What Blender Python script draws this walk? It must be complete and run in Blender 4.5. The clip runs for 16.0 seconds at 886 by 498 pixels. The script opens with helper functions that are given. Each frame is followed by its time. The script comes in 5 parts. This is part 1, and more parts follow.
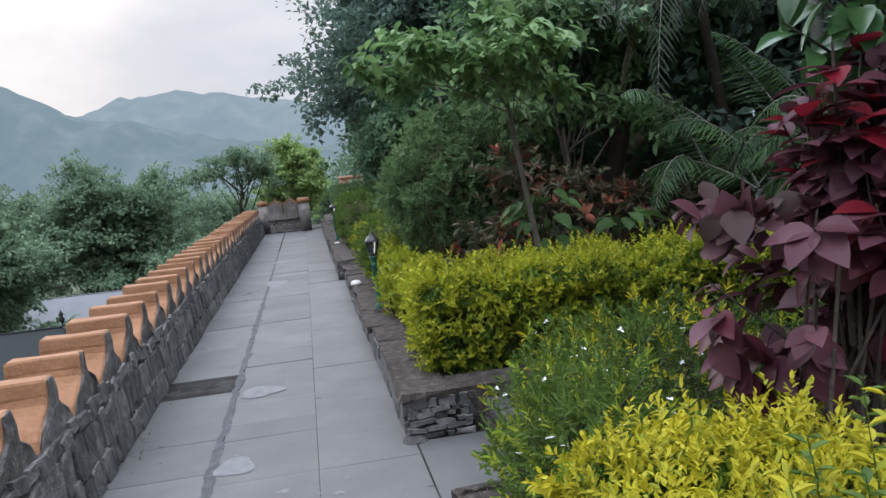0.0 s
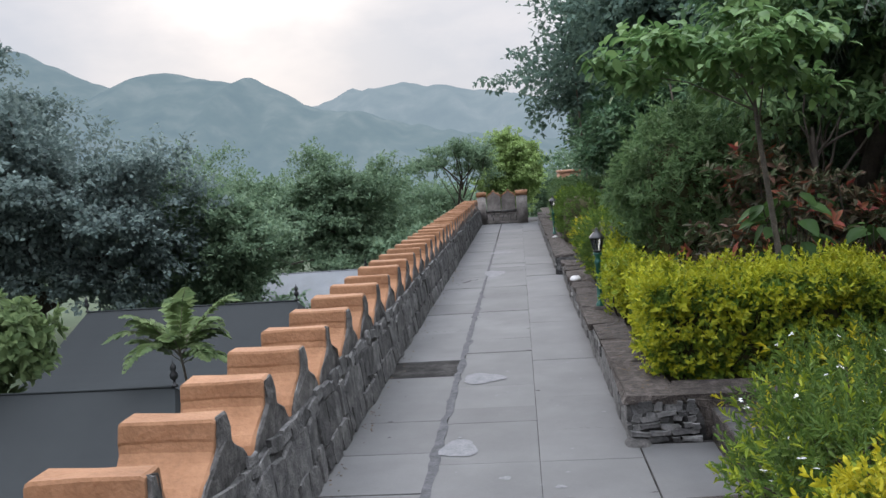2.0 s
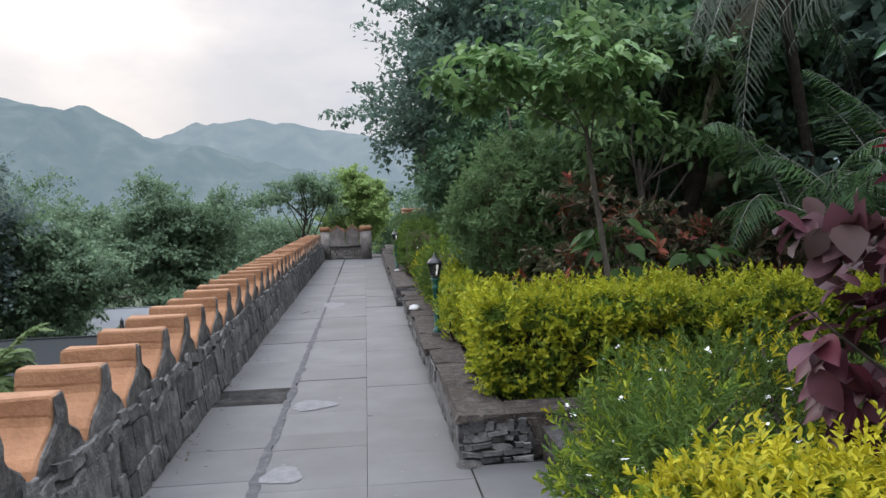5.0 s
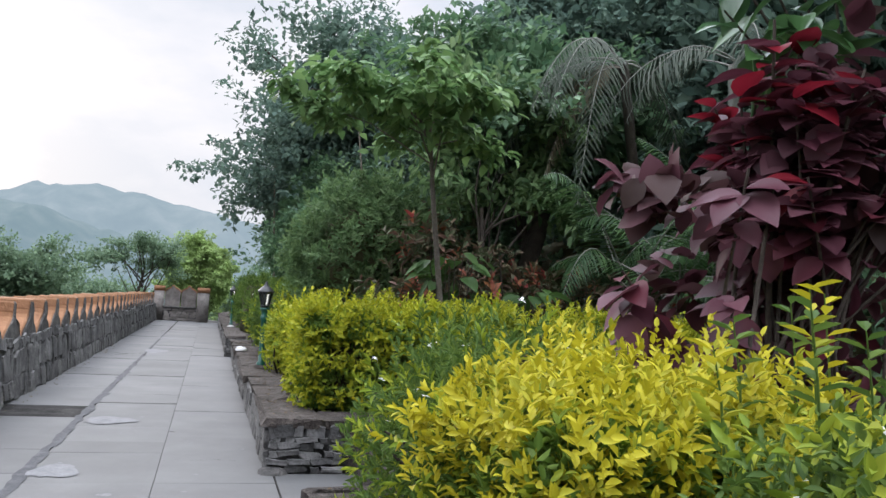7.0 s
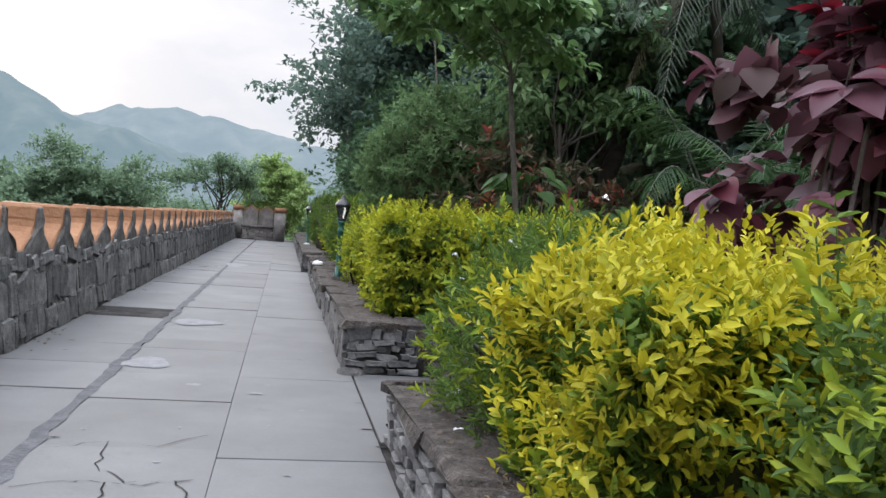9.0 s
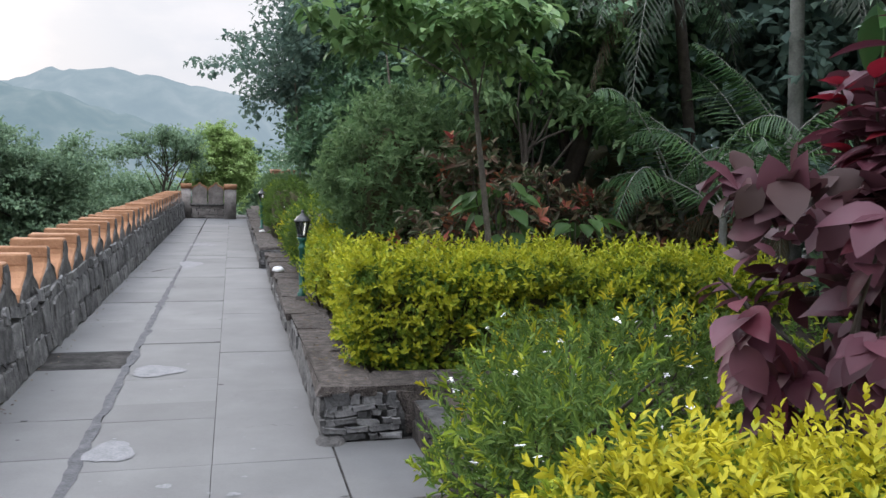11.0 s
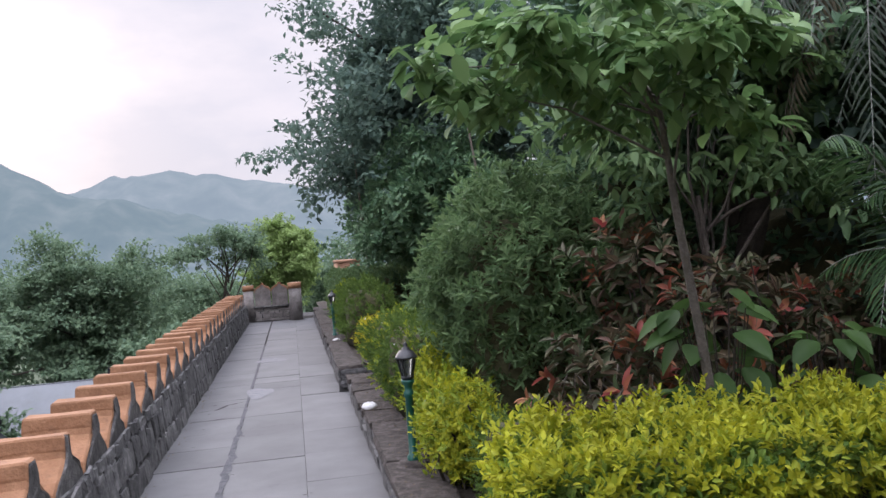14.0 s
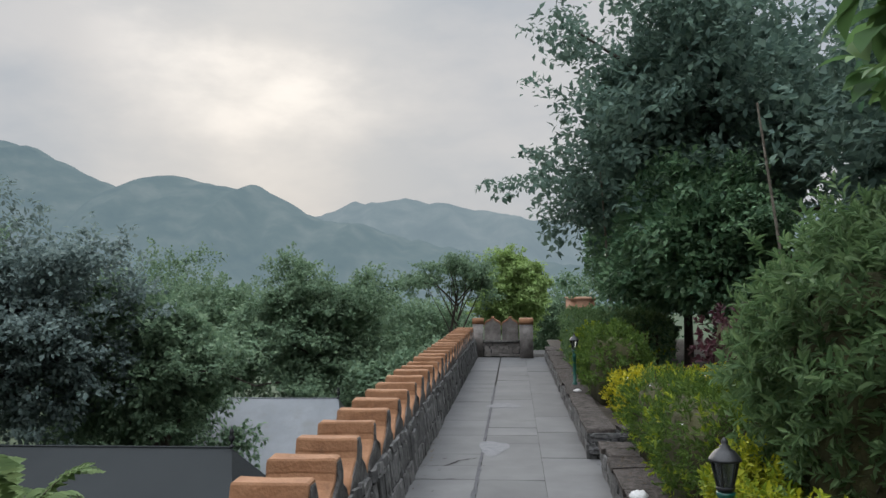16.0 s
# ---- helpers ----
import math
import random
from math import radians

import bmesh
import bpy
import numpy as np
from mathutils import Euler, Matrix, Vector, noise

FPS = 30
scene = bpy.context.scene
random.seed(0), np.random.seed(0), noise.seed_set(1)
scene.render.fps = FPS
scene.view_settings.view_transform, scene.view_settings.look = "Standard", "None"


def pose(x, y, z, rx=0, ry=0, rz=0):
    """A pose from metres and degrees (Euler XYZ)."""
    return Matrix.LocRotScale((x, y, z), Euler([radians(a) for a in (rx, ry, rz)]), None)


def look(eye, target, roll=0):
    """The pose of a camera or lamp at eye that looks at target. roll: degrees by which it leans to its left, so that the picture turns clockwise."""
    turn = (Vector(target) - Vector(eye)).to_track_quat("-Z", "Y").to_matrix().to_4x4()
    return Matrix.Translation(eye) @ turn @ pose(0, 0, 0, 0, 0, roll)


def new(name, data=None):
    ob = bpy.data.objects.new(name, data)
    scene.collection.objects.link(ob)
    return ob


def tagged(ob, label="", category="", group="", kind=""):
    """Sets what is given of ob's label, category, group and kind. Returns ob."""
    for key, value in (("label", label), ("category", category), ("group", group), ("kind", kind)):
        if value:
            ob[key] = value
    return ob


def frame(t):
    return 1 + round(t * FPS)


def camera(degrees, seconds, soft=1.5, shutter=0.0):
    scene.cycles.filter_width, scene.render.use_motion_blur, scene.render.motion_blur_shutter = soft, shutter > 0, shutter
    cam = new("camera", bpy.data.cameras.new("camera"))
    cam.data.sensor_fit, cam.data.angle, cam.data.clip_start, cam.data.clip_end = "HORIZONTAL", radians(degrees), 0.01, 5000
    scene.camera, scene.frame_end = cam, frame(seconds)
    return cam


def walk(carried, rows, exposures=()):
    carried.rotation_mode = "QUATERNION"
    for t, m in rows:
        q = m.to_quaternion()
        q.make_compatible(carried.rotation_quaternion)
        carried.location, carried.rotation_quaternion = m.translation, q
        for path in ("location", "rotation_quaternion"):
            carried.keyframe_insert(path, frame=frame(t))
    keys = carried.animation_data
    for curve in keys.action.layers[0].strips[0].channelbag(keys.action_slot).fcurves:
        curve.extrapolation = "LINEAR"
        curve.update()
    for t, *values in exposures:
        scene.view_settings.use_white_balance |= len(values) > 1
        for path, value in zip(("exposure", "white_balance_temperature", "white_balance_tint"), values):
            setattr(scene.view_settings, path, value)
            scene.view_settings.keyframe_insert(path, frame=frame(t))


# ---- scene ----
cam = camera(56.5, 16.0, soft=1.5)
PATH = [
    (0, (0.105, 1.04, 1.707), (0.418, 3.003, 1.494), -5.8),
    (0.5, (0.088, 1.049, 1.714), (0.266, 3.031, 1.511), -6.2),
    (1, (0.062, 1.049, 1.714), (0.126, 3.039, 1.519), -5.7),
    (1.5, (0.032, 1.035, 1.722), (-0.009, 3.025, 1.531), -4.5),
    (2, (-0.027, 1.015, 1.732), (-0.219, 2.997, 1.546), -4.0),
    (2.5, (-0.07, 1.014, 1.741), (-0.318, 2.99, 1.553), -2.8),
    (3, (-0.092, 0.999, 1.743), (-0.398, 2.967, 1.554), -2.1),
    (3.5, (-0.09, 1.003, 1.73), (-0.399, 2.969, 1.54), -2.0),
    (4, (-0.083, 1.043, 1.707), (-0.206, 3.035, 1.574), -1.4),
    (6.5, (0.252, 1.395, 1.114), (0.66, 3.334, 1.048), 0.7),
    (7, (0.199, 1.344, 0.984), (0.734, 3.266, 1.115), 3.5),
    (7.5, (0.158, 1.286, 0.923), (0.864, 3.152, 1.071), 0.4),
    (8, (0.139, 1.304, 0.887), (0.681, 3.226, 0.998), 4.4),
    (8.5, (0.151, 1.344, 0.877), (0.56, 3.301, 0.886), 4.8),
    (9, (0.173, 1.354, 0.873), (0.554, 3.317, 0.817), 4.7),
    (11.5, (0.085, 2.006, 1.59), (0.613, 3.926, 1.402), 0.2),
    (12, (0.089, 2.383, 1.671), (0.507, 4.332, 1.512), -4.5),
    (12.5, (-0.001, 2.709, 1.65), (0.331, 4.679, 1.556), -4.5),
    (13, (0.026, 3.039, 1.675), (0.772, 4.892, 1.577), -4.2),
    (13.5, (0.066, 3.395, 1.725), (0.686, 5.296, 1.699), -3.9),
    (14, (0.009, 3.782, 1.698), (0.371, 5.749, 1.691), -4.2),
    (14.5, (-0.07, 4.097, 1.737), (0.191, 6.08, 1.738), -6.1),
    (15, (-0.088, 4.547, 1.746), (-0.221, 6.542, 1.813), -6.9),
    (15.5, (-0.198, 4.911, 1.773), (-0.426, 6.896, 1.855), -2.3),
    (16, (-0.263, 5.197, 1.791), (-0.434, 7.187, 1.887), -0.5),
]
walk(cam, [(t, look(eye, target, roll)) for t, eye, target, roll in PATH],
     [(0, -0.1, 6150, 12), (1, -0.2, 6200, 12), (2, -0.1, 6350, 12), (3.5, -0.02, 6350, 12), (4, -0.15, 6350, 12), (6.5, 0.08, 6350, 12), (7.5, 0.22, 6350, 12), (8.5, 0.16, 6350, 12), (9, 0.16, 6350, 12), (11.5, 0.14, 6350, 12), (12, 0.16, 6300, 15), (12.5, -0.12, 6350, 16), (13, 0.42, 6400, 17), (13.5, 0.5, 6400, 28), (14, 0.03, 6300, 21), (14.5, -0.03, 6350, 15), (15, -0.44, 6450, 12), (16, -0.5, 6500, 8)])

# ---- world, sun ----
SUN_AZ, SUN_EL = radians(-17), radians(18)
SUN = Vector((math.sin(SUN_AZ) * math.cos(SUN_EL), math.cos(SUN_AZ) * math.cos(SUN_EL), math.sin(SUN_EL)))


def build_world():
    w = bpy.data.worlds.new("overcast_sky")
    w.use_nodes = True
    scene.world = w
    nt = w.node_tree
    nt.nodes.clear()
    N, K = nt.nodes.new, nt.links.new
    out, bg = N("ShaderNodeOutputWorld"), N("ShaderNodeBackground")
    K(bg.outputs[0], out.inputs[0])
    sky = N("ShaderNodeTexSky")
    sky.sky_type, sky.sun_disc = 'NISHITA', False
    sky.sun_elevation, sky.sun_rotation = SUN_EL, SUN_AZ % (2 * math.pi)
    sky.air_density, sky.dust_density = 1.0, 3.0
    sky_dim = N("ShaderNodeVectorMath"); sky_dim.operation = 'SCALE'
    sky_dim.inputs[3].default_value = 0.08
    K(sky.outputs[0], sky_dim.inputs[0])
    tc = N("ShaderNodeTexCoord")
    sep = N("ShaderNodeSeparateXYZ"); K(tc.outputs["Generated"], sep.inputs[0])
    # overcast gain: brighter overhead
    gain = N("ShaderNodeMapRange")
    gain.interpolation_type = 'SMOOTHSTEP'
    gain.inputs[1].default_value, gain.inputs[2].default_value = 0.32, 0.85
    gain.inputs[3].default_value, gain.inputs[4].default_value = SKY_LOW, SKY_HIGH
    K(sep.outputs[2], gain.inputs[0])
    # cloud banks
    mp = N("ShaderNodeMapping"); mp.inputs["Scale"].default_value = (2.1, 2.1, 4.6)
    mp.inputs["Rotation"].default_value = (0.15, 0.1, 0.4)
    K(tc.outputs["Generated"], mp.inputs[0])
    nz = N("ShaderNodeTexNoise"); nz.inputs["Scale"].default_value = 1.7
    nz.inputs["Detail"].default_value = 6; nz.inputs["Roughness"].default_value = 0.52
    K(mp.outputs[0], nz.inputs["Vector"])
    ramp = N("ShaderNodeValToRGB")
    ramp.color_ramp.elements[0].position, ramp.color_ramp.elements[0].color = 0.38, (0.745, 0.83, 0.96, 1)
    ramp.color_ramp.elements[1].position, ramp.color_ramp.elements[1].color = 0.62, (1.04, 1.055, 1.12, 1)
    K(nz.outputs[0], ramp.inputs[0])
    # glow of the veiled sun
    dot = N("ShaderNodeVectorMath"); dot.operation = 'DOT_PRODUCT'
    nrm = N("ShaderNodeVectorMath"); nrm.operation = 'NORMALIZE'
    K(tc.outputs["Generated"], nrm.inputs[0]); K(nrm.outputs[0], dot.inputs[0])
    dot.inputs[1].default_value = SUN
    gl = N("ShaderNodeMapRange"); gl.interpolation_type = 'SMOOTHSTEP'
    gl.inputs[1].default_value, gl.inputs[2].default_value = 0.976, 1.0
    gl.inputs[3].default_value, gl.inputs[4].default_value = 0.0, 0.75
    K(dot.outputs["Value"], gl.inputs[0])
    glc = N("ShaderNodeVectorMath"); glc.operation = 'SCALE'
    glc.inputs[0].default_value = (1.0, 0.92, 0.82)
    glm = N("ShaderNodeMath"); glm.operation = 'MULTIPLY'
    thin = N("ShaderNodeMapRange"); thin.interpolation_type = 'SMOOTHSTEP'
    thin.inputs[1].default_value, thin.inputs[2].default_value = 0.44, 0.72
    thin.inputs[3].default_value, thin.inputs[4].default_value = 0.05, 0.55
    K(nz.outputs[0], thin.inputs[0])
    K(gl.outputs[0], glm.inputs[0]); K(thin.outputs[0], glm.inputs[1])
    K(glm.outputs[0], glc.inputs[3])
    cl = N("ShaderNodeVectorMath"); cl.operation = 'SCALE'
    K(ramp.outputs[0], cl.inputs[0]); K(gain.outputs[0], cl.inputs[3])
    ad = N("ShaderNodeVectorMath"); ad.operation = 'ADD'
    K(cl.outputs[0], ad.inputs[0]); K(glc.outputs[0], ad.inputs[1])
    mx = N("ShaderNodeMix"); mx.data_type = 'RGBA'
    mx.inputs[0].default_value = 0.93
    K(sky_dim.outputs[0], mx.inputs[6]); K(ad.outputs[0], mx.inputs[7])
    K(mx.outputs[2], bg.inputs[0])
    bg.inputs[1].default_value = 1.0
    sd = bpy.data.lights.new("sun", 'SUN')
    sd.energy, sd.angle, sd.color = 1.2, radians(22), (1.0, 0.93, 0.85)
    so = new("sun", sd)
    so.matrix_world = look(SUN * 60, (0, 0, 0))


SKY_LOW, SKY_HIGH = 0.77, 4.8
build_world()

# ---- materials ----


def mat(name, cols, rough=0.85, scale=6.0, bump=0.3, fine=60.0, rand=0.0, metal=0.0, spec=0.3, bdist=0.01, detail=6, stain=None, island=False, grain=.2):
    """Stone, plaster, soil, bark and the like: colours blended by noise, a fine grain, bump; rand: change of value from piece to piece."""
    m = bpy.data.materials.new(name)
    m.use_nodes = True
    nt = m.node_tree
    N, K = nt.nodes.new, nt.links.new
    b = nt.nodes["Principled BSDF"]
    tc = N("ShaderNodeTexCoord")
    geo = N("ShaderNodeNewGeometry")
    n1 = N("ShaderNodeTexNoise"); n1.inputs["Scale"].default_value = scale; n1.inputs["Detail"].default_value = detail
    n1.inputs["Roughness"].default_value = 0.62
    K(geo.outputs["Position"], n1.inputs["Vector"])
    r = N("ShaderNodeValToRGB")
    el = r.color_ramp.elements
    while len(el) < len(cols):
        el.new(0.5)
    for i, c in enumerate(cols):
        el[i].position = 0.3 + 0.4 * i / max(1, len(cols) - 1)
        el[i].color = (*c, 1)
    K(n1.outputs[0], r.inputs[0])
    n2 = N("ShaderNodeTexNoise"); n2.inputs["Scale"].default_value = fine; n2.inputs["Detail"].default_value = 4
    K(geo.outputs["Position"], n2.inputs["Vector"])
    mr = N("ShaderNodeMapRange")
    mr.inputs[1].default_value, mr.inputs[2].default_value, mr.inputs[3].default_value, mr.inputs[4].default_value = 0.25, 0.75, 1 - grain, 1 + grain
    K(n2.outputs[0], mr.inputs[0])
    sc = N("ShaderNodeVectorMath"); sc.operation = 'SCALE'
    K(r.outputs[0], sc.inputs[0]); K(mr.outputs[0], sc.inputs[3])
    col = sc.outputs[0]
    if rand:
        src = geo.outputs["Random Per Island"] if island else N("ShaderNodeObjectInfo").outputs["Random"]
        m2 = N("ShaderNodeMapRange")
        m2.inputs[3].default_value, m2.inputs[4].default_value = 1 - rand, 1 + rand
        K(src, m2.inputs[0])
        s2 = N("ShaderNodeVectorMath"); s2.operation = 'SCALE'
        K(col, s2.inputs[0]); K(m2.outputs[0], s2.inputs[3])
        col = s2.outputs[0]
    if stain:
        scol, sscale, lo, hi = stain
        n3 = N("ShaderNodeTexNoise"); n3.inputs["Scale"].default_value = sscale; n3.inputs["Detail"].default_value = 8
        n3.inputs["Roughness"].default_value = 0.7
        K(geo.outputs["Position"], n3.inputs["Vector"])
        m3 = N("ShaderNodeMapRange")
        m3.inputs[1].default_value, m3.inputs[2].default_value = lo, hi
        K(n3.outputs[0], m3.inputs[0])
        mx = N("ShaderNodeMix"); mx.data_type = 'RGBA'
        K(m3.outputs[0], mx.inputs[0]); K(col, mx.inputs[6]); mx.inputs[7].default_value = (*scol, 1)
        col = mx.outputs[2]
    K(col, b.inputs["Base Color"])
    b.inputs["Roughness"].default_value = rough
    b.inputs["Metallic"].default_value = metal
    b.inputs["Specular IOR Level"].default_value = spec
    if bump:
        ad = N("ShaderNodeMath"); ad.operation = 'ADD'
        K(n1.outputs[0], ad.inputs[0]); K(n2.outputs[0], ad.inputs[1])
        bp = N("ShaderNodeBump"); bp.inputs["Strength"].default_value = bump; bp.inputs["Distance"].default_value = bdist
        K(ad.outputs[0], bp.inputs["Height"]); K(bp.outputs[0], b.inputs["Normal"])
    return m


def leaf_mat(name, cols, rough=0.55, trans=0.25, spec=0.2, obj=False):
    """Leaves: colour varies from leaf to leaf, light comes through the blade."""
    m = bpy.data.materials.new(name)
    m.use_nodes = True
    nt = m.node_tree
    N, K = nt.nodes.new, nt.links.new
    b, out = nt.nodes["Principled BSDF"], nt.nodes["Material Output"]
    geo = N("ShaderNodeNewGeometry")
    r = N("ShaderNodeValToRGB")
    el = r.color_ramp.elements
    while len(el) < len(cols):
        el.new(0.5)
    for i, c in enumerate(cols):
        el[i].position = i / max(1, len(cols) - 1)
        el[i].color = (*c, 1)
    if obj:
        K(N("ShaderNodeObjectInfo").outputs["Random"], r.inputs[0])
    else:
        K(geo.outputs["Random Per Island"], r.inputs[0])
    n1 = N("ShaderNodeTexNoise"); n1.inputs["Scale"].default_value = 2.2; n1.inputs["Detail"].default_value = 3
    K(geo.outputs["Position"], n1.inputs["Vector"])
    mr = N("ShaderNodeMapRange")
    mr.inputs[1].default_value, mr.inputs[2].default_value, mr.inputs[3].default_value, mr.inputs[4].default_value = 0.3, 0.7, 0.78, 1.2
    K(n1.outputs[0], mr.inputs[0])
    s = N("ShaderNodeVectorMath"); s.operation = 'SCALE'
    K(r.outputs[0], s.inputs[0]); K(mr.outputs[0], s.inputs[3])
    K(s.outputs[0], b.inputs["Base Color"])
    b.inputs["Roughness"].default_value = rough
    b.inputs["Specular IOR Level"].default_value = spec
    t = N("ShaderNodeBsdfTranslucent"); K(s.outputs[0], t.inputs[0])
    mx = N("ShaderNodeMixShader"); mx.inputs[0].default_value = trans
    K(b.outputs[0], mx.inputs[1]); K(t.outputs[0], mx.inputs[2]); K(mx.outputs[0], out.inputs[0])
    return m


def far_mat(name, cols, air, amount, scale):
    """Far hills: wooded slopes; haze is painted in as an even emission of the colour air."""
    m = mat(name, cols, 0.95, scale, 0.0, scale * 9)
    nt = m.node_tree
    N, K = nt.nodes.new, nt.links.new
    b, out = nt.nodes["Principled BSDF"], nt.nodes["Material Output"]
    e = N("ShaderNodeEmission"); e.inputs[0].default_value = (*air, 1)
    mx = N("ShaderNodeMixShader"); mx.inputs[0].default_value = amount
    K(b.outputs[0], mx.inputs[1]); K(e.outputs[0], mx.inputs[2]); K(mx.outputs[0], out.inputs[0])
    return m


M_SLAB = mat("grey_slate_paving", [(0.079, 0.078, 0.077), (0.095, 0.0935, 0.092), (0.113, 0.1115, 0.1095)], 0.75, 1.6, 0.10, 70, 0.12, spec=0.4, bdist=0.003, grain=.05,
             stain=((0.064, 0.062, 0.064), 3.1, 0.60, 0.85))
M_STRIP = mat("ragged_grey_cement", [(0.046, 0.046, 0.048), (0.068, 0.068, 0.071), (0.10, 0.10, 0.104)], 0.9, 11, 0.5, 70)
M_WETSLAB = mat("dark_recessed_slab", [(0.018, 0.017, 0.0165), (0.036, 0.034, 0.032), (0.07, 0.066, 0.062)], 0.95, 6, 0.4, 60, spec=0.05)
M_PATCH = mat("pale_mortar_patch", [(0.115, 0.115, 0.118), (0.175, 0.174, 0.178)], 0.8, 12, 0.3, 80)
M_RUBBLE = mat("dark_rubble_stone", [(0.045, 0.044, 0.043), (0.092, 0.089, 0.086), (0.165, 0.158, 0.15)], 0.88, 11, 0.9, 60, 0.38, bdist=0.014)
M_RUBBLE_I = mat("dark_rubble_stone_far", [(0.045, 0.044, 0.043), (0.092, 0.089, 0.086), (0.165, 0.158, 0.15)], 0.88, 11, 0.9, 60, 0.38, bdist=0.014, island=True)
M_JOINT = mat("dark_joint_mortar", [(0.03, 0.029, 0.028), (0.058, 0.056, 0.054), (0.10, 0.097, 0.093)], 0.95, 14, 0.8, 70)
M_FACE = mat("weathered_dark_render", [(0.045, 0.043, 0.041), (0.09, 0.085, 0.08), (0.16, 0.15, 0.14)], 0.9, 13, 0.8, 60, 0.2, bdist=0.012)
M_ORANGE = mat("ochre_orange_plaster", [(0.215, 0.107, 0.055), (0.26, 0.133, 0.07), (0.30, 0.158, 0.086)], 0.88, 6, 0.55, 45, 0.06, bdist=0.012, grain=.09,
               stain=((0.13, 0.07, 0.042), 9.0, 0.57, 0.80))
M_CAP = mat("brown_grey_kerb_stone", [(0.026, 0.021, 0.018), (0.055, 0.045, 0.039), (0.11, 0.094, 0.082)], 0.93, 14, 1.0, 90, 0.15, bdist=0.02, grain=.5,
            stain=((0.30, 0.29, 0.28), 6.0, 0.66, 0.8))
M_SOIL = mat("dark_soil", [(0.03, 0.024, 0.018), (0.06, 0.048, 0.035)], 0.95, 8, 0.9, 50)
M_GROUND = mat("valley_ground", [(0.025, 0.04, 0.02), (0.04, 0.06, 0.028), (0.06, 0.08, 0.04)], 0.95, 0.3, 0.3, 4)
M_WHITESTONE = mat("white_painted_stone", [(0.55, 0.54, 0.52), (0.72, 0.71, 0.69)], 0.8, 15, 0.4, 70)
M_GREENMETAL = mat("dark_green_paint", [(0.0, 0.055, 0.038), (0.005, 0.075, 0.052)], 0.4, 20, 0.1, 90, spec=0.5)
M_BLACKMETAL = mat("black_cast_metal", [(0.008, 0.008, 0.009), (0.018, 0.018, 0.019)], 0.45, 20, 0.2, 90, spec=0.5)
M_TENT = mat("dark_grey_tent_sheet", [(0.0185, 0.0215, 0.0225), (0.024, 0.0275, 0.0285)], 0.8, 0.7, 0.1, 300, bdist=0.02, grain=.04)
M_TIN = mat("pale_metal_roof", [(0.15, 0.16, 0.17), (0.21, 0.22, 0.23)], 0.6, 0.8, 0.05, 60, spec=0.4, grain=.05, stain=((0.15, 0.15, 0.145), 1.4, 0.5, 0.75))
M_BARK = mat("grey_brown_bark", [(0.09, 0.075, 0.06), (0.17, 0.145, 0.115), (0.24, 0.21, 0.175)], 0.9, 14, 0.8, 60)
M_DARKBARK = mat("dark_bark", [(0.035, 0.028, 0.022), (0.075, 0.06, 0.048)], 0.9, 12, 0.8, 60)
M_PALMBARK = mat("pale_ringed_palm_stem", [(0.16, 0.16, 0.14), (0.27, 0.27, 0.24)], 0.85, 8, 0.5, 50)
M_TWIG = mat("hedge_twigs", [(0.04, 0.042, 0.018), (0.085, 0.078, 0.035)], 0.95, 12, 0.8, 60)
M_ENDSTONE = mat("weathered_grey_stone", [(0.12, 0.108, 0.10), (0.20, 0.18, 0.165), (0.29, 0.265, 0.245)], 0.85, 6, 0.6, 50, 0.2, bdist=0.01)
M_SLATE = mat("stacked_slate", [(0.05, 0.049, 0.049), (0.105, 0.102, 0.10), (0.19, 0.185, 0.18)], 0.8, 9, 0.8, 60, 0.5, bdist=0.012)
M_STEM = mat("grey_sapling_bark", [(0.06, 0.05, 0.042), (0.105, 0.09, 0.075), (0.155, 0.135, 0.115)], 0.9, 14, 0.8, 60)
M_HOUSEWALL = mat("orange_house_wall", [(0.26, 0.14, 0.085), (0.31, 0.17, 0.10)], 0.85, 2, 0.2, 20)

L_YELLOW = leaf_mat("golden_leaves", [(0.37, 0.335, 0.018), (0.43, 0.385, 0.02), (0.48, 0.43, 0.028), (0.27, 0.295, 0.026)], trans=0.33)
L_GOLDLIME = leaf_mat("golden_lime_leaves", [(0.29, 0.315, 0.02), (0.36, 0.375, 0.024), (0.43, 0.43, 0.03), (0.21, 0.275, 0.026)], trans=0.36)
L_LIMEGREEN = leaf_mat("mid_green_hedge_leaves", [(0.065, 0.125, 0.02), (0.105, 0.175, 0.026), (0.155, 0.225, 0.032)], trans=0.36)
L_LIME = leaf_mat("lime_leaves", [(0.15, 0.22, 0.022), (0.22, 0.285, 0.026), (0.31, 0.34, 0.028)], trans=0.3)
L_HEDGE = leaf_mat("hedge_green_leaves", [(0.055, 0.105, 0.022), (0.09, 0.15, 0.030), (0.135, 0.20, 0.040)], trans=0.36)
L_SHRUB = leaf_mat("shrub_green_leaves", [(0.08, 0.142, 0.06), (0.12, 0.195, 0.08), (0.17, 0.25, 0.108)], trans=0.42)
L_DEEP = leaf_mat("deep_green_leaves", [(0.064, 0.13, 0.07), (0.11, 0.195, 0.1), (0.16, 0.255, 0.13)], 0.4, trans=0.35)
# The bluish lift in these leaf colours stands in for haze.
L_DARK = leaf_mat("dark_tree_leaves", [(0.088, 0.14, 0.116), (0.12, 0.182, 0.142), (0.155, 0.222, 0.165)], 0.65, trans=0.4, spec=0.12)
L_SAPLING = leaf_mat("sapling_leaves", [(0.085, 0.165, 0.058), (0.125, 0.215, 0.076), (0.175, 0.27, 0.10)], 0.55, trans=0.35)
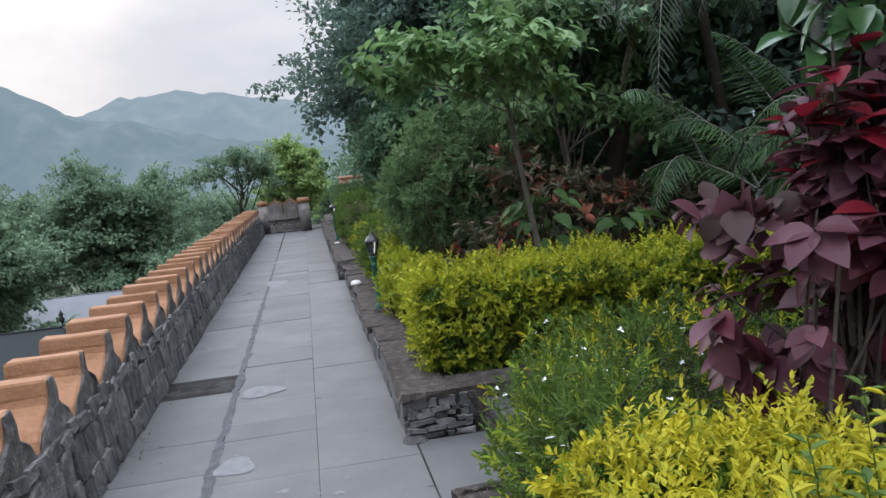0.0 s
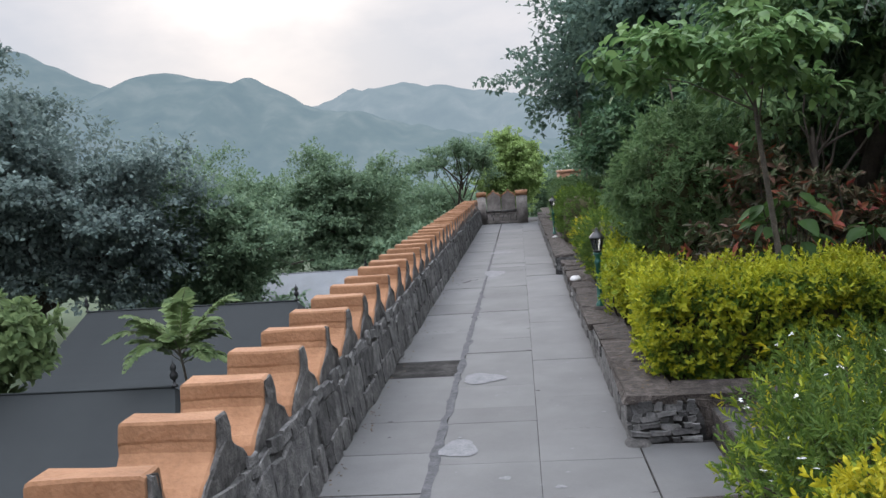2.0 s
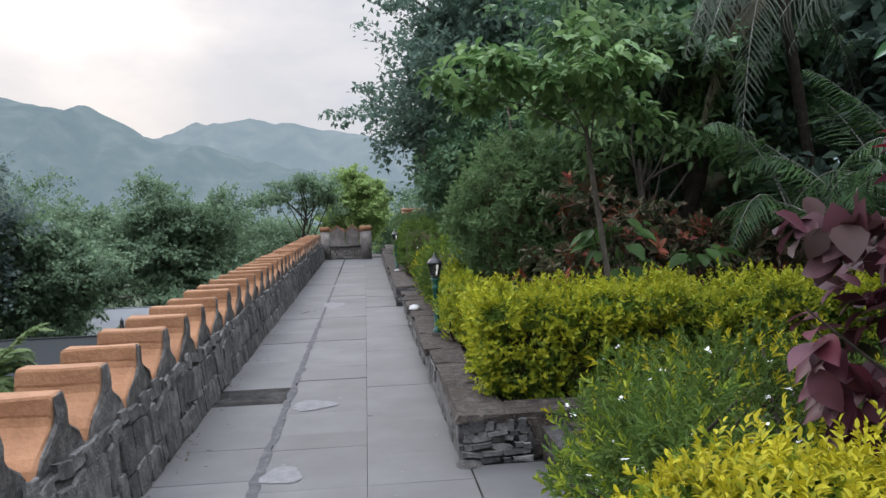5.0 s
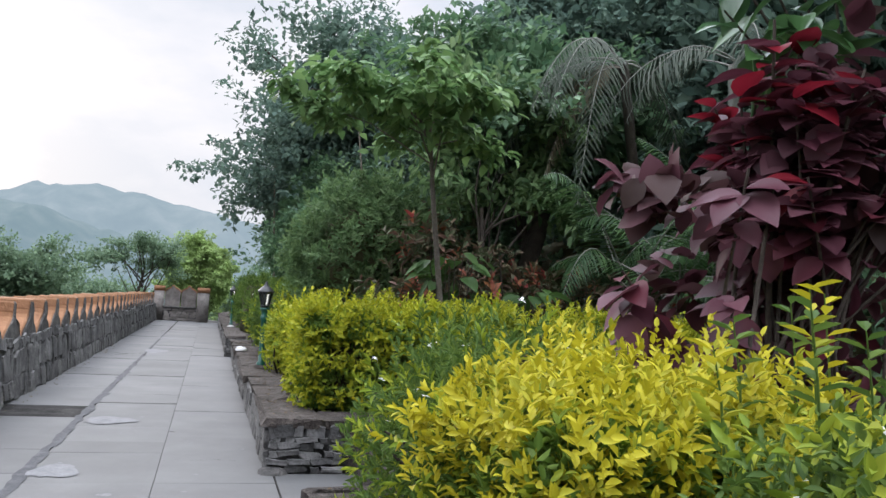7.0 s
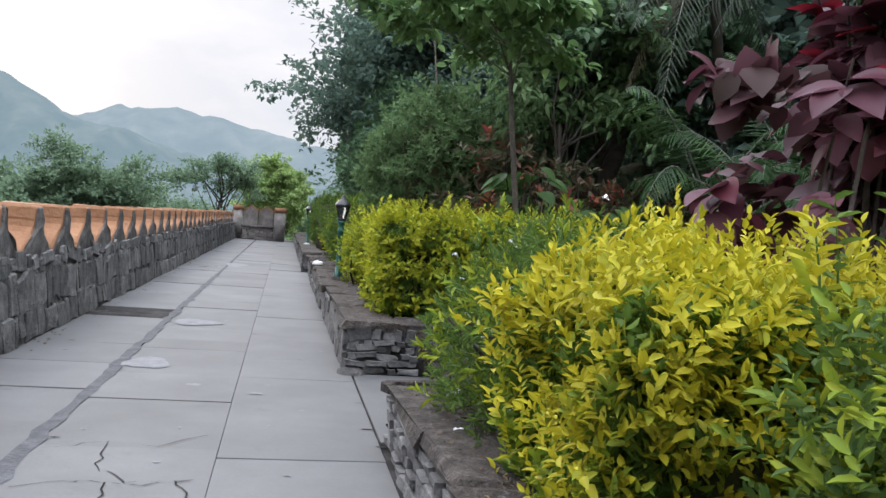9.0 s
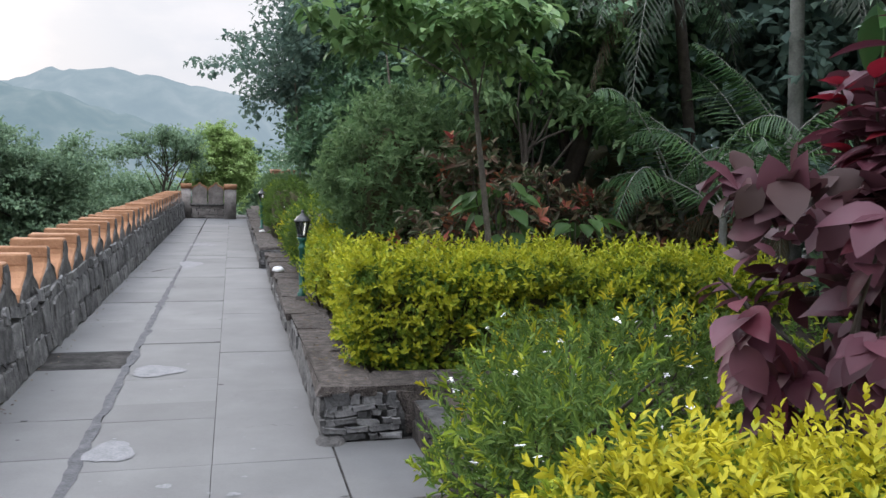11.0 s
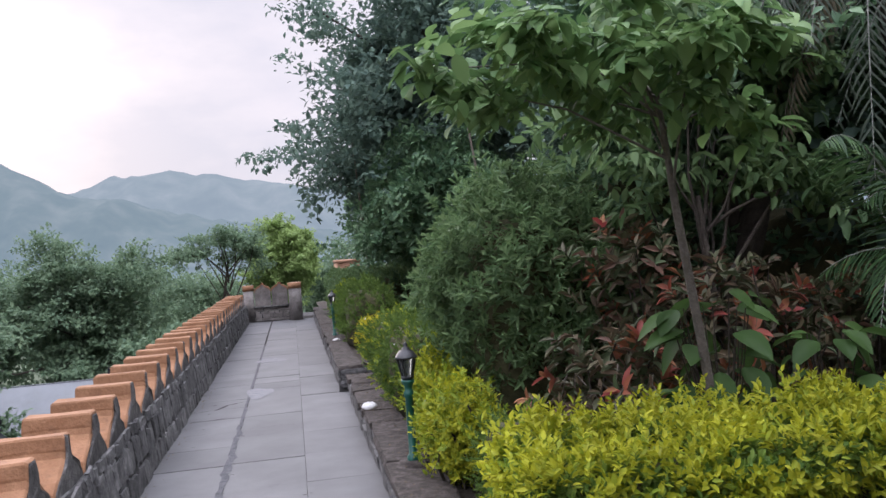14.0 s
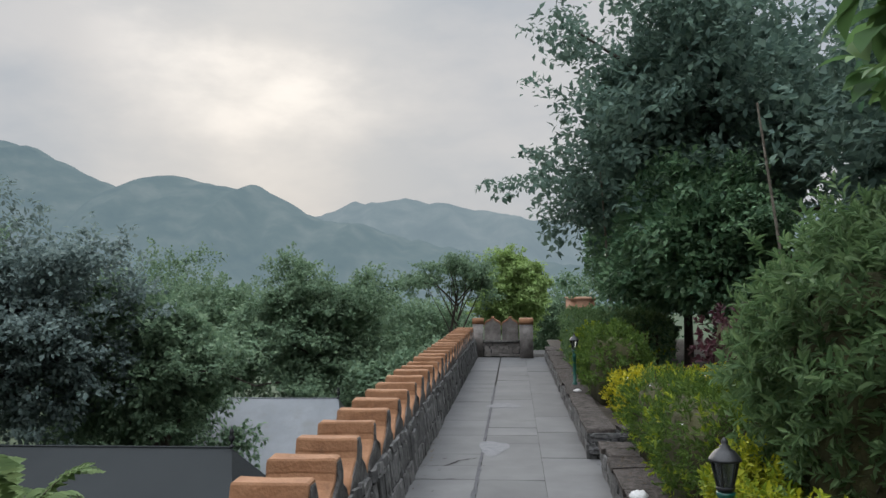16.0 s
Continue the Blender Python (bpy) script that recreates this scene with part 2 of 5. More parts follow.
L_GLOSSY = leaf_mat("glossy_green_leaves", [(0.04, 0.10, 0.035), (0.07, 0.15, 0.045)], 0.28, trans=0.2, spec=0.5, obj=True)
L_BROAD = leaf_mat("broad_matt_leaves", [(0.04, 0.082, 0.022), (0.056, 0.108, 0.029), (0.075, 0.138, 0.038)], 0.5, trans=0.3, spec=0.15, obj=True)
L_ROUND = leaf_mat("light_yellow_green_leaves", [(0.20, 0.29, 0.10), (0.25, 0.345, 0.12), (0.30, 0.40, 0.14)], 0.6, trans=0.42)
L_MIDHEDGE = leaf_mat("yellow_green_leaves", [(0.085, 0.16, 0.032), (0.13, 0.21, 0.038), (0.185, 0.255, 0.045)], trans=0.33)
L_COPPER = leaf_mat("purple_copper_leaves", [(0.068, 0.02, 0.03), (0.098, 0.028, 0.042), (0.13, 0.054, 0.07), (0.12, 0.018, 0.03)], 0.5, trans=0.3, spec=0.25, obj=True)
L_REDTIP = leaf_mat("young_red_leaves", [(0.22, 0.013, 0.025), (0.15, 0.012, 0.02)], 0.42, trans=0.4, obj=True)
L_CROTON = leaf_mat("croton_leaves", [(0.17, 0.12, 0.075), (0.15, 0.12, 0.07), (0.08, 0.115, 0.055), (0.16, 0.085, 0.06), (0.12, 0.10, 0.065), (0.085, 0.12, 0.055), (0.12, 0.11, 0.07)], 0.5, trans=0.25)
L_FLAME = leaf_mat("flame_orange_young_leaves", [(0.38, 0.11, 0.07), (0.36, 0.17, 0.08), (0.34, 0.075, 0.07), (0.28, 0.14, 0.06)], 0.4, trans=0.3)
L_MAROON = leaf_mat("maroon_leaves", [(0.07, 0.028, 0.036), (0.105, 0.038, 0.05), (0.06, 0.038, 0.034)], 0.5, trans=0.3)
L_PALM = leaf_mat("palm_leaflets", [(0.03, 0.07, 0.026), (0.052, 0.105, 0.038), (0.08, 0.15, 0.05)], 0.45, trans=0.33)
L_PALMDRY = leaf_mat("drooping_grey_palm_leaflets", [(0.045, 0.06, 0.042), (0.075, 0.092, 0.064)], 0.6, trans=0.25)
# Leaf colours raised and greyed to carry the haze before this tree.
L_GREYTREE = leaf_mat("haze_greyed_tree_leaves", [(0.125, 0.17, 0.16), (0.165, 0.215, 0.198), (0.21, 0.265, 0.238)], 0.6, trans=0.4, spec=0.12)
L_VALLEY = leaf_mat("valley_tree_leaves", [(0.108, 0.17, 0.105), (0.145, 0.215, 0.13), (0.19, 0.265, 0.155)], 0.6, trans=0.4, spec=0.12)
L_TENTSAP = leaf_mat("pale_feather_leaves", [(0.10, 0.15, 0.065), (0.135, 0.19, 0.08), (0.175, 0.235, 0.10)], 0.65, trans=0.4, spec=0.1)
L_DRYFROND = leaf_mat("dry_brown_leaflets", [(0.10, 0.085, 0.055), (0.16, 0.135, 0.085)], 0.7, trans=0.2, spec=0.1)
L_LITTER = leaf_mat("fallen_brown_leaves", [(0.06, 0.04, 0.025), (0.11, 0.075, 0.045), (0.16, 0.12, 0.07), (0.05, 0.05, 0.03)], 0.8, trans=0.1, spec=0.1)
L_WHITE = leaf_mat("white_petals", [(0.75, 0.75, 0.76), (0.8, 0.79, 0.8)], 0.6, trans=0.3)
# The blue haze over the hills is emission put into their materials.
M_HILL = far_mat("wooded_hills_haze_glow", [(0.05, 0.06, 0.045), (0.11, 0.12, 0.09), (0.22, 0.21, 0.17)], (0.325, 0.425, 0.505), 0.77, 0.016)
M_HILLNEAR = far_mat("nearer_hill_haze_glow", [(0.03, 0.045, 0.03), (0.09, 0.105, 0.07), (0.21, 0.205, 0.155)], (0.235, 0.335, 0.405), 0.76, 0.02)


def glass_mat():
    m = bpy.data.materials.new("lantern_glass")
    m.use_nodes = True
    b = m.node_tree.nodes["Principled BSDF"]
    b.inputs["Base Color"].default_value = (0.12, 0.13, 0.13, 1)
    b.inputs["Roughness"].default_value = 0.12
    b.inputs["Transmission Weight"].default_value = 0.75
    return m


M_GLASS = glass_mat()

# ---- builders ----
BASE = {}
RNG = np.random.default_rng(7)


def thing(name, base, label, category, group="", kind=""):
    """An empty at a thing's base, to carry its parts."""
    ob = new(name)
    ob.location = base
    ob.empty_display_size = 0.1
    BASE[ob.name] = np.array(base, float)
    return tagged(ob, label, category, group, kind)


def mesh_np(name, V, F, smooth=False):
    """A mesh out of an array of places and an array of faces (all with the same number of corners), or a list of faces."""
    me = bpy.data.meshes.new(name)
    V = np.asarray(V, np.float32)
    if isinstance(F, np.ndarray) and F.ndim == 2:
        n, k = F.shape
        me.vertices.add(len(V)); me.vertices.foreach_set("co", V.ravel())
        me.loops.add(n * k); me.loops.foreach_set("vertex_index", F.ravel().astype(np.int32))
        me.polygons.add(n)
        me.polygons.foreach_set("loop_start", np.arange(0, n * k, k, dtype=np.int32))
        me.update(calc_edges=True)
    else:
        me.from_pydata(V.tolist(), [], [list(f) for f in F])
    if smooth:
        me.polygons.foreach_set("use_smooth", np.ones(len(me.polygons), bool))
    me.validate()
    return me


def part(name, V, F, material, parent=None, label="", smooth=False, kind=""):
    """One mesh as one object; V in the world's metres, held under parent where there is one."""
    base = BASE.get(parent.name, np.zeros(3)) if parent else np.zeros(3)
    me = mesh_np(name, np.asarray(V, float) - base, F, smooth)
    me.materials.append(material)
    ob = new(name, me)
    if parent:
        ob.parent = parent
        BASE[ob.name] = base
    return tagged(ob, label, kind=kind)


def box(x0, x1, y0, y1, z0, z1):
    V = [(x, y, z) for x in (x0, x1) for y in (y0, y1) for z in (z0, z1)]
    F = [(0, 1, 3, 2), (4, 6, 7, 5), (0, 4, 5, 1), (2, 3, 7, 6), (0, 2, 6, 4), (1, 5, 7, 3)]
    return np.array(V, float), np.array(F)


def bevel_box(sx, sy, sz, b):
    """A box with chamfered upper edges, its base centred on the origin."""
    V, F = [], []
    for z, i in ((0, 0), (sz - b, 0), (sz, b)):
        for x, y in ((-1, -1), (1, -1), (1, 1), (-1, 1)):
            V.append((x * (sx / 2 - i), y * (sy / 2 - i), z))
    for k in (0, 4):
        for i in range(4):
            j = (i + 1) % 4
            F.append((k + i, k + j, k + 4 + j, k + 4 + i))
    F += [(8, 9, 10, 11), (3, 2, 1, 0)]
    return np.array(V, float), F


def tube(P, R, n=7):
    """A tapered, bent tube along the places P with radii R."""
    P = np.asarray(P, float)
    V, F = [], []
    for i, p in enumerate(P):
        d = P[min(i + 1, len(P) - 1)] - P[max(i - 1, 0)]
        d = d / (np.linalg.norm(d) + 1e-9)
        a = np.cross(d, (0.31, 0.95, 0.07)); a /= np.linalg.norm(a)
        b = np.cross(d, a)
        for k in range(n):
            w = 2 * math.pi * k / n
            V.append(p + R[i] * (a * math.cos(w) + b * math.sin(w)))
    for i in range(len(P) - 1):
        for k in range(n):
            F.append((i * n + k, i * n + (k + 1) % n, (i + 1) * n + (k + 1) % n, (i + 1) * n + k))
    return np.array(V), np.array(F)


def lathe(profile, n=14, at=(0, 0, 0), phase=0.0):
    """A turned body: profile of (radius, height)."""
    V, F = [], []
    for r, z in profile:
        for k in range(n):
            w = 2 * math.pi * k / n + phase
            V.append((at[0] + r * math.cos(w), at[1] + r * math.sin(w), at[2] + z))
    for i in range(len(profile) - 1):
        for k in range(n):
            F.append((i * n + k, i * n + (k + 1) % n, (i + 1) * n + (k + 1) % n, (i + 1) * n + k))
    return np.array(V, float), np.array(F)


def join(items):
    Vs, Fs, o = [], [], 0
    for V, F in items:
        Vs.append(np.asarray(V, float)); Fs.append(np.asarray(F) + o); o += len(V)
    return np.concatenate(Vs), np.concatenate(Fs)


# leaf shapes: across, along, up; corners of the faces
T_SMALL = (np.array([(0, 0, 0), (-.5, .45, .1), (0, 1, -.05), (.5, .45, .1)]), np.array([(0, 3, 2), (0, 2, 1)]))
T_MID = (np.array([(0, 0, 0), (-.45, .32, .1), (-.36, .68, .06), (0, 1, -.12), (.36, .68, .06), (.45, .32, .1)]), np.array([(0, 5, 4, 3), (0, 3, 2, 1)]))
T_FINE = (np.array([(0, 0, 0), (-.36, .18, .05), (-.5, .45, .07), (-.33, .76, 0), (0, 1, -.16), (.33, .76, 0), (.5, .45, .07), (.36, .18, .05), (0, .3, 0), (0, .65, -.03)]),
          np.array([(0, 8, 1), (1, 8, 2), (8, 9, 2), (2, 9, 3), (9, 4, 3), (0, 7, 8), (7, 6, 8), (8, 6, 9), (6, 5, 9), (9, 5, 4)]))
def broad_leaf(fold=.16, droop=.30, rows=((0, .04), (.10, .26), (.26, .44), (.45, .5), (.64, .43), (.82, .25), (.94, .09), (1, 0))):
    V, F = [], []
    for y, w in rows:
        for x in (-1, -.55, 0, .55, 1):
            V.append((x * w, y, fold * abs(x) * w - droop * y * y + .05 * w * math.cos(x * 5)))
    for i in range(len(rows) - 1):
        for k in range(4):
            F.append((i * 5 + k, i * 5 + k + 1, i * 5 + k + 6, i * 5 + k + 5))
    return np.array(V, float), np.array(F)


T_BROAD = broad_leaf()
T_STRIP = (np.array([(-.3, 0, 0), (.3, 0, 0), (.5, .5, -.06), (-.5, .5, -.06), (0, 1, -.28)]), np.array([(0, 1, 2), (0, 2, 3), (3, 2, 4)]))


def unit(A):
    return A / (np.linalg.norm(A, axis=-1, keepdims=True) + 1e-9)


def leaves(P, D, N, L, W, shape):
    """Leaf blades at P, along D, facing N; L, W: length and width of each."""
    T, F = shape
    n = len(P)
    D = unit(D)
    S = unit(np.cross(D, N))
    U = np.cross(S, D)
    L, W = np.broadcast_to(L, n)[:, None, None], np.broadcast_to(W, n)[:, None, None]
    V = P[:, None] + T[None, :, 1:2] * L * D[:, None] + T[None, :, 0:1] * W * S[:, None] + T[None, :, 2:3] * L * U[:, None]
    FF = F[None] + (np.arange(n) * len(T))[:, None, None]
    return V.reshape(-1, 3), FF.reshape(-1, F.shape[1])


def sphere_dirs(n):
    return unit(RNG.normal(size=(n, 3)))


def blob_noise(P, f):
    return np.array([noise.noise(Vector(p) * f) for p in P])


def shoots(tips, dirs, per, L, W, shape, spread=0.9, stem=0.06):
    """Rosettes of leaves along short shoots that end in tips."""
    n = len(tips)
    k = np.repeat(np.arange(n), per)
    s = np.tile(np.linspace(0, 1, per), n)
    D0 = dirs[k]
    R = sphere_dirs(n * per)
    side = unit(R - (R * D0).sum(1, keepdims=True) * D0)
    P = tips[k] - D0 * (stem * (1 - s))[:, None]
    D = unit(D0 * (0.35 + 0.65 * s)[:, None] + side * (spread * (1.1 - 0.5 * s))[:, None])
    N = unit(D0 + 0.3 * R)
    l = L * RNG.uniform(0.7, 1.2, n * per) * (1.05 - 0.3 * s)
    return leaves(P, D, N, l, l * W / L, shape)


def crown_points(c, r, n, shell=0.55, rough=0.35, f=0.5):
    """Places spread through an uneven egg."""
    d = sphere_dirs(n)
    u = shell + (1 - shell) * RNG.uniform(0, 1, n) ** 0.7
    r, c = np.asarray(r, float), np.asarray(c, float)
    bump = 1 + rough * blob_noise(d * 2.0 + c, f * 4)
    return c + d * u[:, None] * bump[:, None] * r, d


def crown(c, r, clumps, per, L, W, shape=T_SMALL, size=0.35, shell=0.45, rough=0.35, droop=0.15):
    """A crown of clumps of leaves in an uneven egg; gives the leaves and the clumps' places."""
    c, r = np.asarray(c, float), np.asarray(r, float)
    lobes = max(9, clumps // 15)
    q, qd = crown_points((0, 0, 0), (.80, .80, .80), lobes, .30, rough * 1.5)
    rad = RNG.uniform(.12, .36, lobes)
    which = RNG.integers(0, lobes, clumps)
    s = sphere_dirs(clumps) + np.array([0, 0, .25]) + qd[which] * .5
    U = q[which] + unit(s) * (rad[which] * RNG.uniform(.35, 1.15, clumps))[:, None] * np.array([1.15, 1.15, .72])
    U = U * np.where(RNG.uniform(0, 1, clumps) < .37 * rough, RNG.uniform(1.05, 1.32, clumps), 1.0)[:, None]
    C = c + U * r
    d = unit(unit(U) + .6 * unit(s))
    k = np.repeat(np.arange(clumps), per)
    n = clumps * per
    # a spray: leaves along a twig that points outwards and up
    twig = unit(d * np.array([1, 1, .6]) + np.array([0, 0, .25]) + RNG.normal(size=d.shape) * .4)
    reach = size * RNG.uniform(.65, 1.75, clumps)
    along = RNG.uniform(-.6, 1.0, n)
    off = twig[k] * (along * reach[k] * 1.2)[:, None] + RNG.normal(size=(n, 3)) * (size * .42 * (1.15 - .75 * np.clip(along, 0, 1)))[:, None] * np.array([1, 1, .5])
    P = C[k] + off
    D = unit(twig[k] * .5 + RNG.normal(size=off.shape) * .75 - np.array([0, 0, droop + .1]))
    N = unit(np.array([0, 0, 1.0]) + 0.4 * d[k] + RNG.normal(size=off.shape) * 0.3)
    l = L * RNG.uniform(0.6, 1.25, len(P))
    V, F = leaves(P, D, N, l, l * W / L, shape)
    return V, F, C


def limbs(root, top, C, count, r0, r1, low=.45):
    """Boughs from the stem's upper part out to some of the clumps."""
    out = []
    root, top = np.asarray(root, float), np.asarray(top, float)
    for i in RNG.choice(len(C), min(count, len(C)), replace=False):
        s = RNG.uniform(low, 1.0)
        a = root + (top - root) * s
        b = C[i]
        m = (a + b) / 2 + RNG.normal(size=3) * 0.08 * np.linalg.norm(b - a) + np.array([0, 0, 0.06 * np.linalg.norm(b - a)])
        out.append(tube([a, (a + m) / 2 + RNG.normal(size=3) * 0.02, m, (m + b) / 2, b], [r1, r1 * .8, r1 * .6, r1 * .42, r1 * .2], 5))
    return out


def tree(name, label, base, top, r0, c, r, clumps, per, L, W, leaf, bark=None, shape=T_SMALL, size=0.35, boughs=14, shell=0.45, rough=0.35, category="tree", group="", crown2=None, bough_low=.45, dense=0.0):
    base, top = np.asarray(base, float), np.asarray(top, float)
    t = thing(name, base, label, category, group)
    m = (base + top) / 2 + np.array([RNG.normal() * .06, RNG.normal() * .06, 0]) * np.linalg.norm(top - base) * .5
    P = [base - np.array([0, 0, .1]), base * .7 + m * .3, m, m * .45 + top * .55, top]
    V, F, C = crown(c, r, clumps, per, L, W, shape, size, shell, rough)
    if crown2:
        V2, F2, C2 = crown(*crown2, L, W, shape, size, shell, rough)
        V, F = join([(V, F), (V2, F2)])
        C = np.concatenate([C, C2])
    part("trunk", *tube(P, [r0 * 1.25, r0, r0 * .85, r0 * .7, r0 * .5], 9), bark or M_BARK, t, smooth=True)
    if boughs:
        for bough in limbs(base, top, C, boughs, r0, r0 * .42, bough_low):
            part("bough", *bough, bark or M_BARK, t, smooth=True)
    if dense:
        c, r = np.asarray(c, float), np.asarray(r, float)
        n = int(clumps * per * .72 * dense)
        d = sphere_dirs(n)
        P = c + d * (RNG.uniform(0, 1, n) ** .4 * (.5 + .3 * dense))[:, None] * r
        l = L * RNG.uniform(1.05, 1.6, n)
        V, F = join([(V, F), leaves(P, unit(d + RNG.normal(size=d.shape) * .6), unit(RNG.normal(size=d.shape) + d * .5 + np.array([0, 0, .6])), l, l * .62, shape)])
    part("crown", V, F, leaf, t, kind="stuff")
    return t


def clipped_hedge(name, label, x0, x1, y0, y1, z0, z1, tips, L, W, tip_leaf, inner_leaf, wob=0.06, per=6, shape=T_MID, top_bias=0.5, group="", skew=0.0, lime=0.35, stem=.06, fade=0.0, rise=.5, lift=0.0):
    """A clipped block of growth: golden shoots on the outside, greener leaves and twigs inside."""
    t = thing(name, ((x0 + x1) / 2, (y0 + y1) / 2, z0), label, "hedge", group)
    sx, sy, sz = x1 - x0, y1 - y0, z1 - z0

    def surf(n, inset):
        a = np.array([sy * sz, sy * sz, sx * sz, sx * sz, sx * sy])
        f = RNG.choice(5, n, p=a / a.sum())
        u = RNG.uniform(0, 1, (n, 3))
        D = np.zeros((n, 3))
        for i, (ax, v) in enumerate(((0, 0), (0, 1), (1, 0), (1, 1), (2, 1))):
            u[f == i, ax] = v
            D[f == i, ax] = 2 * v - 1
        q = (u - 0.5) * 2
        q[:, 2] = u[:, 2]
        # rounded edges
        rr = np.maximum(0, np.abs(q[:, :2]) - 0.82)
        P = np.array([x0, y0, z0]) + u * np.array([sx, sy, sz])
        P[:, 2] -= (rr.sum(1)) * sz * 0.55 * (u[:, 2] > 0.8)
        keep = u[:, 2] > lift * np.clip((u[:, 0] - .38) / .3, 0, 1) + .12 * lift * np.sin(P[:, 0] * 9)
        P, D = P[keep], D[keep]
        nz = blob_noise(P, 3.2) + 0.6 * blob_noise(P, 8.0)
        P += D * (nz * wob - inset)[:, None]
        P[:, 2] += skew * (P[:, 0] - x0)
        return P, D

    P, D = surf(tips, 0.0)
    tips = len(P)
    up = np.array([0, 0, 1.0])
    dirs = unit(D * 0.95 + up * rise + RNG.normal(size=P.shape) * 0.45)
    h = (P[:, 2] - z0) / sz
    gold = RNG.uniform(0, 1, tips) < np.clip(top_bias + 0.75 * (h - 0.35) - fade * np.clip((P[:, 0] - x0) / sx * 2.2 - .25, 0, 1) * (1.25 - h), 0.03, 0.98)
    mid = ~gold & (RNG.uniform(0, 1, tips) < lime)
    part("tip_leaves", *shoots(P[gold] + dirs[gold] * (RNG.uniform(0, 1, (gold.sum(), 1)) ** 4 * stem * 1.6), dirs[gold], per, L, W, shape, .95, stem), tip_leaf, t, "bright golden young leaves", kind="stuff")
    if mid.any():
        part("lime_leaves", *shoots(P[mid] - D[mid] * .02, dirs[mid], per, L, W, shape), L_LIME, t, kind="stuff")
    P2, D2 = surf(int(tips * 1.1), 0.05)
    P2 -= D2 * RNG.uniform(0, 0.06, (len(P2), 1))
    part("inner_leaves", *shoots(P2, unit(D2 + up * .4 + RNG.normal(size=P2.shape) * .5), per, L, W, shape), inner_leaf, t, "darker green inner leaves", kind="stuff")
    part("twig_mass", *core(x0 + .1, x1 - .1, y0 + .1, y1 - .1, z0 - .05, z1 - .12, skew), M_TWIG, t, "dense brown twigs inside")
    return t


def core(x0, x1, y0, y1, z0, z1, skew=0.0):
    """The dense middle of a bush: an uneven rounded body."""
    V, F = lathe([(1e-3, 0), (1, 0), (1.02, .35), (.98, .7), (.85, .93), (.5, 1), (1e-3, 1.0)], 40)
    V[:, 0] = np.sign(V[:, 0]) * np.abs(V[:, 0]) ** .55
    V[:, 1] = np.sign(V[:, 1]) * np.abs(V[:, 1]) ** .55
    V[:, 0] = (x0 + x1) / 2 + V[:, 0] * (x1 - x0) / 2
    V[:, 1] = (y0 + y1) / 2 + V[:, 1] * (y1 - y0) / 2
    V[:, 2] = z0 + V[:, 2] * (z1 - z0) + skew * (V[:, 0] - x0)
    V += 0.04 * np.stack([blob_noise(V + 5, 6), blob_noise(V + 9, 6), blob_noise(V, 6)], 1)
    return V, F


def shrub(name, label, c, r, tips, L, W, leaf, per=6, shape=T_MID, wob=0.3, body=True, category="shrub", group="", shell=0.75, flowers=0, low=-1.0, stem_to=None, extra=None, spread=.9):
    """A loose rounded bush of leafy shoots."""
    c, r = np.asarray(c, float), np.asarray(r, float)
    base = (c[0], c[1], stem_to if stem_to is not None else c[2] - r[2])
    t = thing(name, base, label, category, group)
    P, d = crown_points(c, r, tips, shell, wob, 0.6)
    keep = d[:, 2] > low
    P, d = P[keep], d[keep]
    dirs = unit(d + np.array([0, 0, .55]) + RNG.normal(size=d.shape) * .4)
    part("leaves", *shoots(P, dirs, per, L, W, shape, spread), leaf, t, kind="stuff")
    if extra:
        mt, share = extra
        k = RNG.uniform(0, 1, len(P)) < share
        part("tip_leaves", *shoots(P[k] + d[k] * .04, dirs[k], per, L * 1.2, W * 1.2, shape, spread), mt, t, kind="stuff")
    root = np.array(base)
    for i in RNG.choice(len(P), min(14, len(P)), replace=False):
        a = root + RNG.normal(size=3) * np.array([r[0] * .25, r[1] * .25, 0])
        m = (a + P[i]) / 2 + RNG.normal(size=3) * .05
        part("stem", *tube([a, m, P[i]], [.012, .009, .004], 5), M_DARKBARK, t)
    if body:
        V, F = core(c[0] - r[0] * .62, c[0] + r[0] * .62, c[1] - r[1] * .62, c[1] + r[1] * .62, base[2], c[2] + r[2] * .55)
        part("twig_mass", V, F, M_TWIG, t)
    if flowers:
        k = RNG.choice(len(P), flowers, replace=len(P) < flowers)
        for i in k:
            p = P[i] + dirs[i] * .035
            D = sphere_dirs(5) * np.array([1, 1, .35])
            V, F = leaves(np.repeat(p[None], 5, 0), D, np.tile([0, 0, 1.0], (5, 1)), .018, .014, T_SMALL)
            part("flower", V, F, L_WHITE, t)
    return t

# ---- ground, terrace, hills ----


def build_ground():
    n = 90
    g = np.linspace(-1, 1, n)
    ax = np.sign(g) * np.abs(g) ** 2.6 * 3500
    X, Y = np.meshgrid(ax, ax + 15, indexing="ij")
    R = np.hypot(X, Y)
    Z = -4.2 - 18 * np.clip((R - 45) / 250, 0, 1) + 0.25 * np.sin(X * .4) * np.cos(Y * .37)
    V = np.stack([X, Y, Z], -1).reshape(-1, 3)
    I = np.arange(n * n).reshape(n, n)
    F = np.stack([I[:-1, :-1], I[1:, :-1], I[1:, 1:], I[:-1, 1:]], -1).reshape(-1, 4)
    tagged(part("ground", V, F, M_GROUND, smooth=True), "overgrown green valley ground falling away below the wall", "ground", kind="structure")


